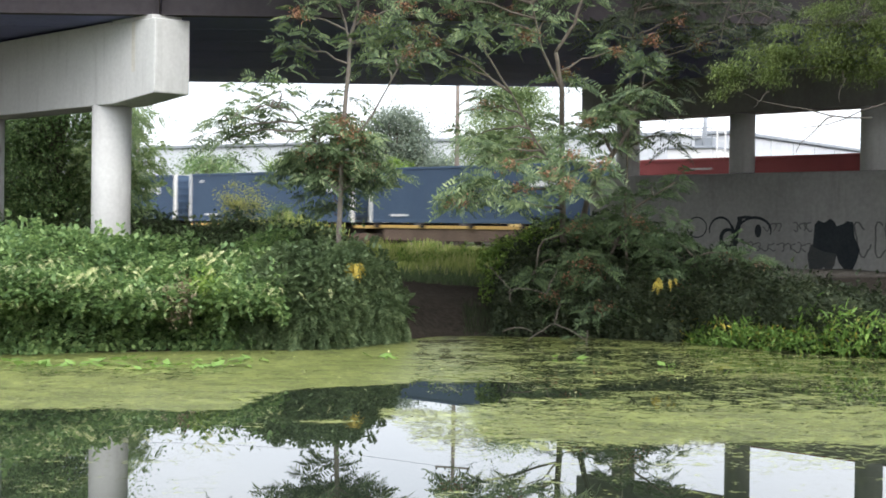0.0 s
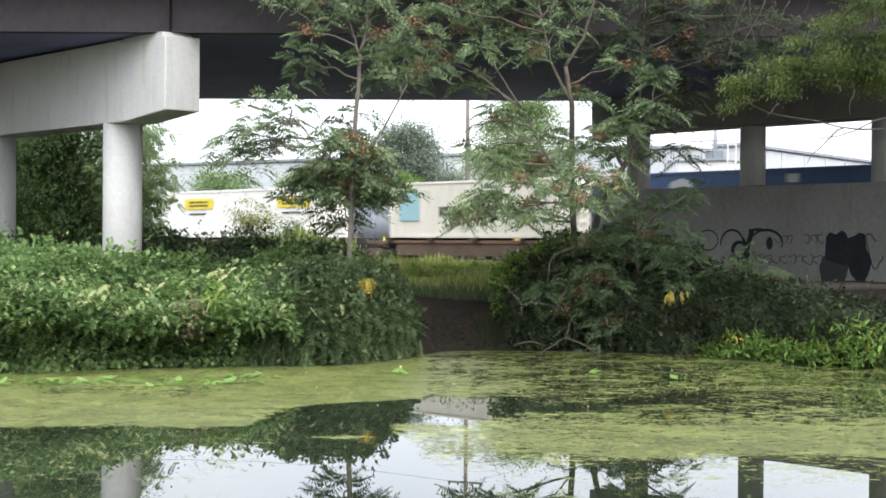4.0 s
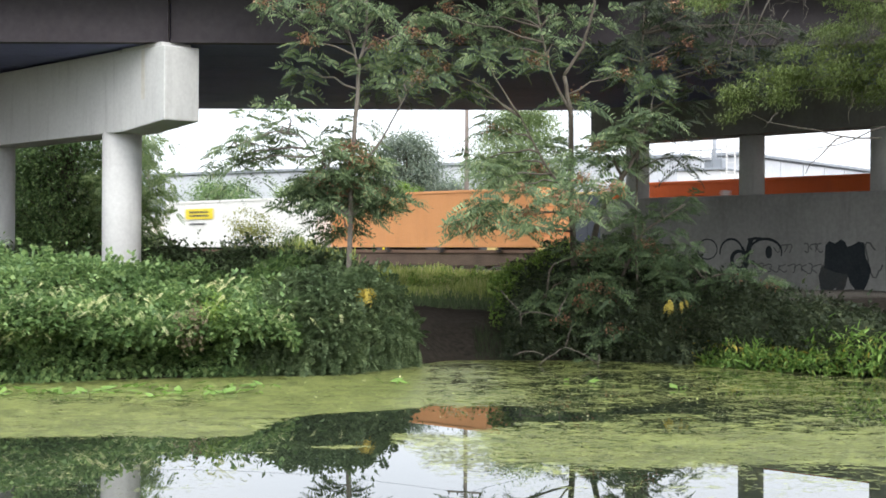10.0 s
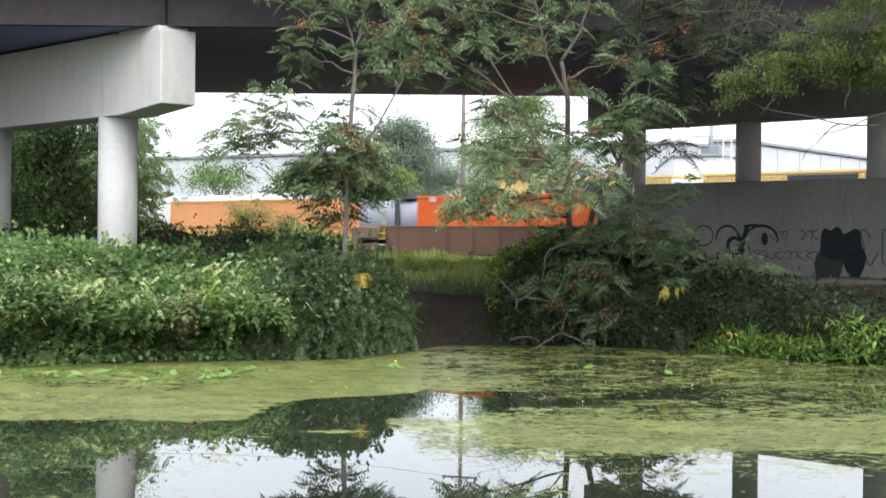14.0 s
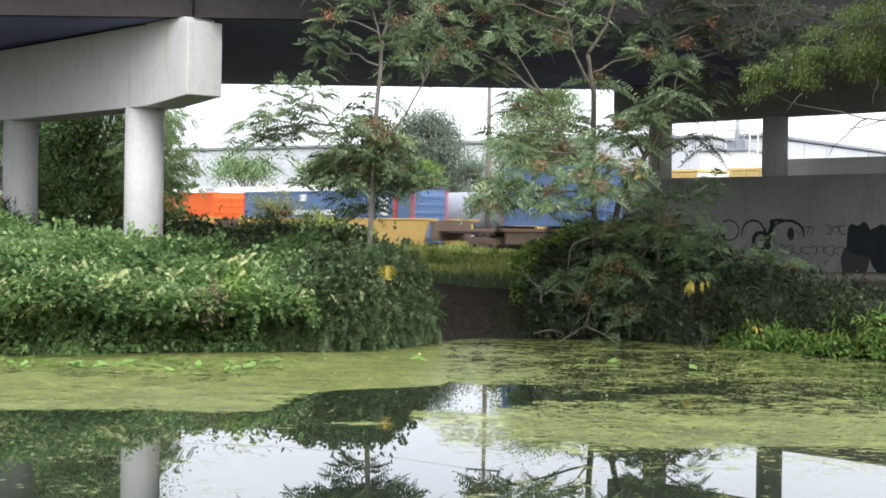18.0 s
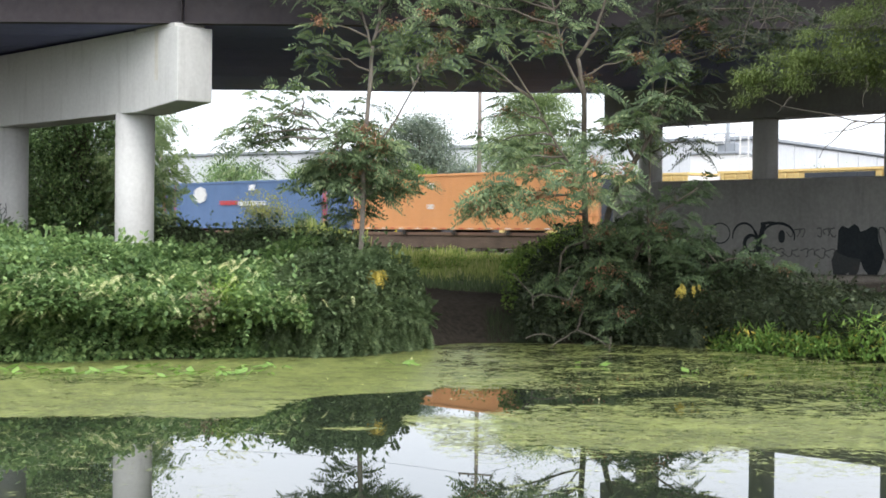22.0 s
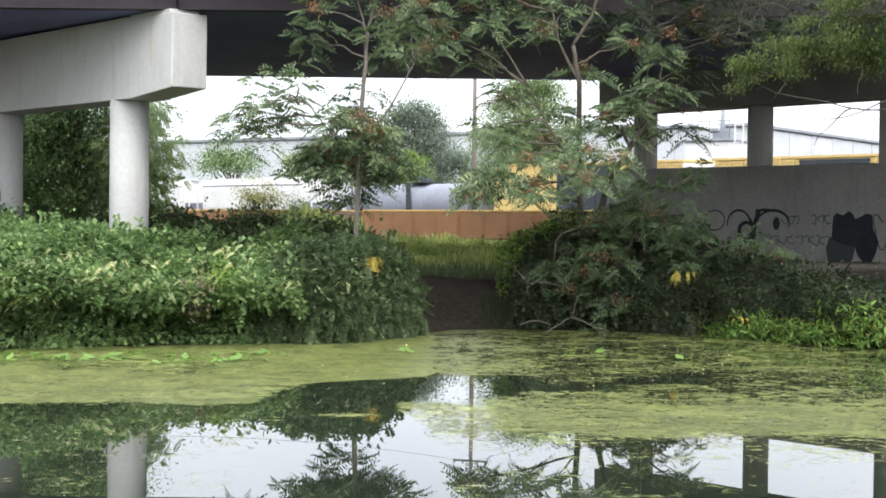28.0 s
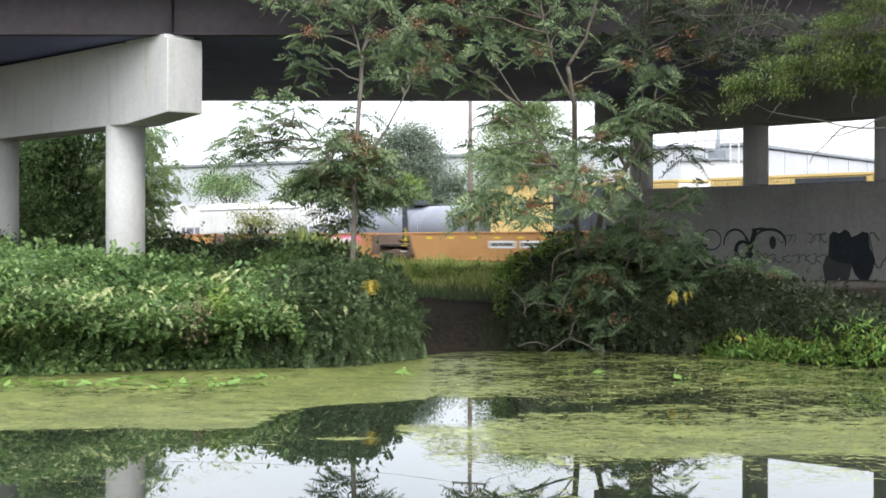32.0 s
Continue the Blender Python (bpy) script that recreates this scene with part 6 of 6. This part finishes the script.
    for i, (a, b, sag) in enumerate((((9.6, 33.2, 5.2), (6.6, 33, 5.75), -0.15), ((7.3, 33, 5.72), (6.95, 33, 5.35), 0.0), ((10.2, 33, 5.6), (7.7, 33, 4.85), -0.05), ((8.7, 33, 5.2), (7.9, 33, 4.4), 0.08),
                                     ((8.9, 33, 6.2), (8.85, 33, 5.5), 0.0), ((6.9, 33.6, 8.6), (6.2, 33.4, 6.6), 0.1), ((7.3, 33.6, 8.4), (6.4, 33.4, 7.0), -0.2), ((7.4, 33.6, 7.4), (6.2, 33.4, 7.2), 0.2),
                                     ((6.6, 33.6, 8.8), (6.9, 33.4, 6.7), 0.1))):
        v, f = tube(bend(a, b, sag, 6, 0.05, i + 60), [0.018, 0.017, 0.015, 0.013, 0.011, 0.008, 0.005], 6)
        mesh("dead_twig", v, f, M["dead_wood"], will, "bare grey twig", smooth=True)
    # beyond the piers
    far = "trees beyond the bridge"
    leafy_tree("broad_tree", "dense dark green tree behind the bridge columns", -17.5, 72, 1.4, 10.6, 7.0, 230, 330, 0.16, M["leaf_bank"], 61, 0.2, 0.05, group=far)
    leafy_tree("broad_tree", "dense dark green tree behind the bridge columns", -20.9, 74, 1.4, 10.2, 6.0, 170, 330, 0.17, M["leaf_dark"], 66, 0.2, 0.05, group=far)
    leafy_tree("broad_tree", "light green young tree with feathery leaves beside the column", -14.4, 70, 1.4, 6.9, 3.5, 76, 12, 0.56, M["leaf_far"], 62, 0.08, 0.2, group=far, feather=True)
    leafy_tree("young_tree", "small green tree in front of the warehouse", -23.4, 165, 1.3, 8.9, 8.2, 44, 150, 0.24, M["leaf_bank"], 63, 0.16, 0.74, group=far)
    leafy_tree("young_tree", "small bright green tree behind the parked cars", -14.6, 146, 1.3, 7.4, 4.4, 30, 130, 0.22, M["leaf_light"], 67, 0.1, 0.4, group=far)
    leafy_tree("conifer_tree", "tall dark tree in front of the warehouse", -3.0, 141, 1.3, 11.8, 8.6, 190, 210, 0.26, M["leaf_pine"], 64, 0.2, 0.1, group=far)
    leafy_tree("broad_tree", "tall light green tree beyond the railway", 6.4, 122, 1.3, 12.6, 8.6, 260, 230, 0.2, M["leaf_far"], 65, 0.2, 0.1, group=far)
    leafy_tree("young_tree", "small dark green tree beside the utility pole", 1.2, 136, 1.3, 7.4, 5.0, 60, 170, 0.22, M["leaf_pine"], 68, 0.12, 0.2, group=far)
    leafy_tree("young_tree", "small light green tree beyond the moving train", -3.5, 131, 1.3, 7.1, 4.6, 46, 150, 0.2, M["leaf_light"], 69, 0.1, 0.3, group=far)
    leafy_tree("young_tree", "low green tree top behind the parked cars", 33.5, 135, 1.3, 7.0, 8.0, 50, 130, 0.26, M["leaf_far"], 70, 0.12, 0.4, group=far)
    leafy_tree("shrub", "thin light green shrub beside the railway", -8.4, 68, 1.45, 3.1, 2.4, 64, 55, 0.11, M["leaf_shrub"], 71, 0.04, 0.3, "bark", "shrubs beside the line")
    leafy_tree("shrub", "thin pale shrub beside the railway", -6.7, 68.5, 1.45, 2.1, 1.8, 50, 50, 0.1, M["leaf_far"], 72, 0.03, 0.1, "bark", "shrubs beside the line")


def build_pond_bits():
    r = np.random.default_rng(81)
    # dead branches fallen into the water
    for label, runs in (("bleached dead branch leaning over the water", [((1.45, 36.5, 1.75), (1.95, 36.4, 1.2), 0.0), ((1.95, 36.4, 1.2), (2.8, 36.6, 1.12), 0.08), ((2.8, 36.6, 1.12), (3.1, 37.0, 1.7), 0.0), ((1.92, 36.4, 1.22), (1.95, 36.3, 0.92), 0.0)]),
                        ("bleached dead branch lying at the waterline", [((1.75, 36.2, 0.22), (2.5, 36.3, 0.2), 0.12), ((2.35, 36.0, 0.02), (3.0, 36.4, 0.42), 0.03), ((3.0, 36.4, 0.42), (3.75, 36.0, 0.04), 0.04), ((3.0, 36.4, 0.42), (3.15, 36.5, 0.9), 0.0), ((3.74, 36.0, -0.05), (3.76, 36.0, 0.3), 0.0)])):
        b = empty("dead_branch", pose(0, 0, 0), label, "branch", "dead branches at the bank")
        for i, (p, q, sag) in enumerate(runs):
            v, f = tube(bend(p, q, sag, 5, 0.02, i), [0.014, 0.013, 0.013, 0.012, 0.01, 0.007], 7)
            mesh("limb", v, f, M["dead_wood"], b, smooth=True)
    # broad leaves lying on the duckweed
    for i, (x, y, n) in enumerate(((-7.0, 28.3, 7), (-6.2, 28.6, 6), (-4.7, 29.2, 7), (-4.2, 30.0, 5), (-3.85, 28.8, 2), (-7.9, 28.4, 5), (-5.4, 27.9, 4), (-4.4, 28.4, 4), (-1.25, 30.6, 3), (-6.6, 28.7, 5), (2.9, 31.4, 2), (4.3, 29.8, 2), (-8.6, 29.0, 7), (-5.9, 29.7, 9), (-5.0, 28.4, 7), (-4.0, 28.6, 8), (-3.4, 29.8, 4), (-7.4, 28.4, 8))):
        plant = empty("water_plant", pose(x, y, 0.0), "broad green leaves floating on the duckweed", "water plant", "water plants in the pond")
        for k in range(n + n // 2):
            a, s = r.uniform(0, 6.28), r.uniform(0.15, 0.34)
            p = np.array([[r.normal(0, 0.3), r.normal(0, 0.25), 0.03]])
            d = np.array([[math.cos(a), math.sin(a), r.uniform(0.05, 0.55)]])
            v, f = leaf_arrays(p, d, np.array([s]), 0.5, r, 0.1)
            stem, sf = tube([(p[0][0], p[0][1], -0.05), tuple(p[0])], [0.008, 0.008], 5)
            leaf = mesh("leaf", v, f, M["leaf_marsh"], plant)
            mesh("stalk", stem, sf, M["leaf_marsh"], leaf)
    # little rafts of duckweed and torn leaves that stand out of the mats
    n = 60000
    y = 17 + 20 * r.random(n) ** 1.15
    x = (r.random(n) * 2 - 1) * (y * 0.31 + 0.5)
    thick = weed_cover(x, y) + 0.05 * lumps(x * 1.5, y * 1.2, 83) + r.normal(0, 0.02, n)
    keep = (thick > 0.515) & (y < shore(x) - 0.2)
    x, y = x[keep], y[keep]
    n = len(x)
    d = np.stack([r.normal(0, 1, n), r.normal(0, 0.5, n), np.zeros(n)], 1)
    v, f = leaf_arrays(np.stack([x, y, np.full(n, 0.006)], 1), d, r.uniform(0.025, 0.085, n), 0.6, r, 0.0)
    v[:, 2] = 0.005 + 0.004 * r.random(len(v))
    tagged(mesh("duckweed_rafts", v, f, M["raft"]), "small floating rafts of duckweed on the pond", "duckweed", kind="stuff")
    # leaf litter and foam specks on the weed
    n = 320
    x, y = r.uniform(-7, 9, n), r.uniform(24.5, 35, n)
    p = np.stack([x, y, np.full(n, 0.012)], 1)
    d = np.stack([r.normal(0, 1, n), r.normal(0, 1, n), r.uniform(0, 0.25, n)], 1)
    v, f = leaf_arrays(p, d, r.uniform(0.03, 0.07, n), 0.6, r, 0.0)
    tagged(mesh("leaf_litter", v, f, M["flower"]), "small pale leaves scattered on the pond", "leaf litter", kind="stuff")


def ring_stroke(cx, cz, rx, rz, a0, a1, w0, w1, y):
    """A round spray stroke that swells from w0 to w1."""
    verts, faces = [], []
    for k in range(29):
        t = k / 28
        a, w = a0 + (a1 - a0) * t, w0 + (w1 - w0) * math.sin(math.pi * t)
        for s in (1, -1):
            verts.append((cx + (rx + s * w / 2) * math.cos(a), y, cz + (rz + s * w / 2) * math.sin(a)))
        if k:
            faces.append((2 * k - 2, 2 * k - 1, 2 * k + 1, 2 * k))
    return verts, faces


def build_graffiti():
    # thin scribble round the left-hand column
    pier = next(o for o in bpy.data.objects if o.name == "bridge_pier")
    rnd = random.Random(14)
    for i in range(7):
        a0, z = rnd.uniform(-2.3, -1.0), 3.05 + rnd.uniform(-0.2, 0.35)
        pts = []
        for k in range(14):
            a = a0 + 0.05 * k + 0.16 * math.sin(k * 1.1 + i)
            pts.append((-22.2 + 0.572 * math.cos(a), 0.572 * math.sin(a), z + 0.2 * math.sin(k * 0.9 + 2 * i)))
        v, f = tube(pts, [0.012] * 14, 5)
        mesh("graffiti_line", v, f, M["spray_black"], pier, "thin black scribble")
    wall, y = crash_wall, -0.604
    rings = ((15.2, 2.82, 0.44, 0.36, 0.0, 6.3, 0.04, 0.05), (16.27, 2.7, 0.5, 0.48, -0.2, 3.3, 0.05, 0.08), (16.6, 2.45, 0.3, 0.3, 0.6, 5.6, 0.07, 0.16), (17.75, 2.72, 0.68, 0.46, -0.3, 2.9, 0.05, 0.1),
             (17.9, 2.72, 0.07, 0.15, 0.0, 6.3, 0.12, 0.16), (17.2, 2.1, 0.26, 0.3, 1.2, 5.0, 0.05, 0.09))
    for i, (cx, cz, rx, rz, a0, a1, w0, w1) in enumerate(rings):
        v, f = ring_stroke(cx, cz, rx, rz, a0, a1, w0, w1, y - 0.002 * i)
        mesh("graffiti_stroke", v, f, M["spray_black"], wall, "looping black spray stroke")
    for i, (path, w) in enumerate((([(17.16, 3.2), (17.05, 2.85), (16.9, 2.4), (16.72, 1.9)], 0.2), ([(16.75, 2.9), (16.95, 2.55), (17.0, 2.3)], 0.12), ([(17.0, 3.15), (17.35, 3.2), (17.6, 3.18)], 0.1))):
        v, f = ribbon(path, w, y - 0.016 - 0.002 * i)
        mesh("graffiti_stroke", v, f, M["spray_black"], wall, "bold black spray stroke")
    for x0, x1, z0, z1, n, w, seed in ((18.15, 18.85, 2.72, 3.02, 3, 0.04, 6), (17.3, 20.0, 2.0, 2.35, 8, 0.04, 5), (19.3, 20.15, 2.72, 3.05, 3, 0.045, 12), (21.9, 24.2, 1.9, 3.05, 4, 0.06, 8)):
        v, f = scrawl(x0, x1, z0, z1, n, w, seed, y)
        mesh("graffiti_line", v, f, M["spray_grey"], wall, "faded thin spray scribble")
    dark = [(20.2, 2.95), (20.35, 3.1), (20.58, 3.02), (20.82, 3.16), (20.98, 3.06), (21.06, 2.9), (21.3, 2.98), (21.48, 3.08), (21.7, 3.04), (21.74, 2.6), (21.97, 2.15), (21.85, 1.75), (21.54, 1.2),
            (21.36, 1.5), (21.17, 1.7), (21.05, 2.0), (20.6, 2.05), (20.15, 2.2)]
    pale = [(20.1, 2.3), (20.6, 2.12), (21.1, 2.05), (21.0, 1.6), (20.78, 1.25), (20.6, 1.55), (20.42, 1.4), (20.21, 1.09), (20.02, 1.45), (19.93, 1.94)]
    for i, (outline, paint, label) in enumerate(((pale, "spray_slate", "dark grey painted-over patch"), (dark, "spray_black", "large black painted-over blot"))):
        bm = bmesh.new()
        bm.faces.new([bm.verts.new((px, y - 0.01 - 0.004 * i, pz)) for px, pz in outline])
        bmesh.ops.triangulate(bm, faces=bm.faces)
        part("graffiti_blot", bm, M[paint], wall, label)


built = set(bpy.data.objects)
build_bank_growth()
build_grass()
build_trees()
build_pond_bits()
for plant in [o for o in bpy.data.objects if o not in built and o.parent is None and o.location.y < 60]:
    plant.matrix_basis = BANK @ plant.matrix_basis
build_graffiti()

# ---------------------------------------------------------------- what moves


def motions():
    for thing, q in MOVERS:
        walk(thing, [(t, askew(TRACK_Y, q + 1.4 - SPEED * t, RAIL_Z)) for t in (0, 8, 16, 24, 32)])


motions()
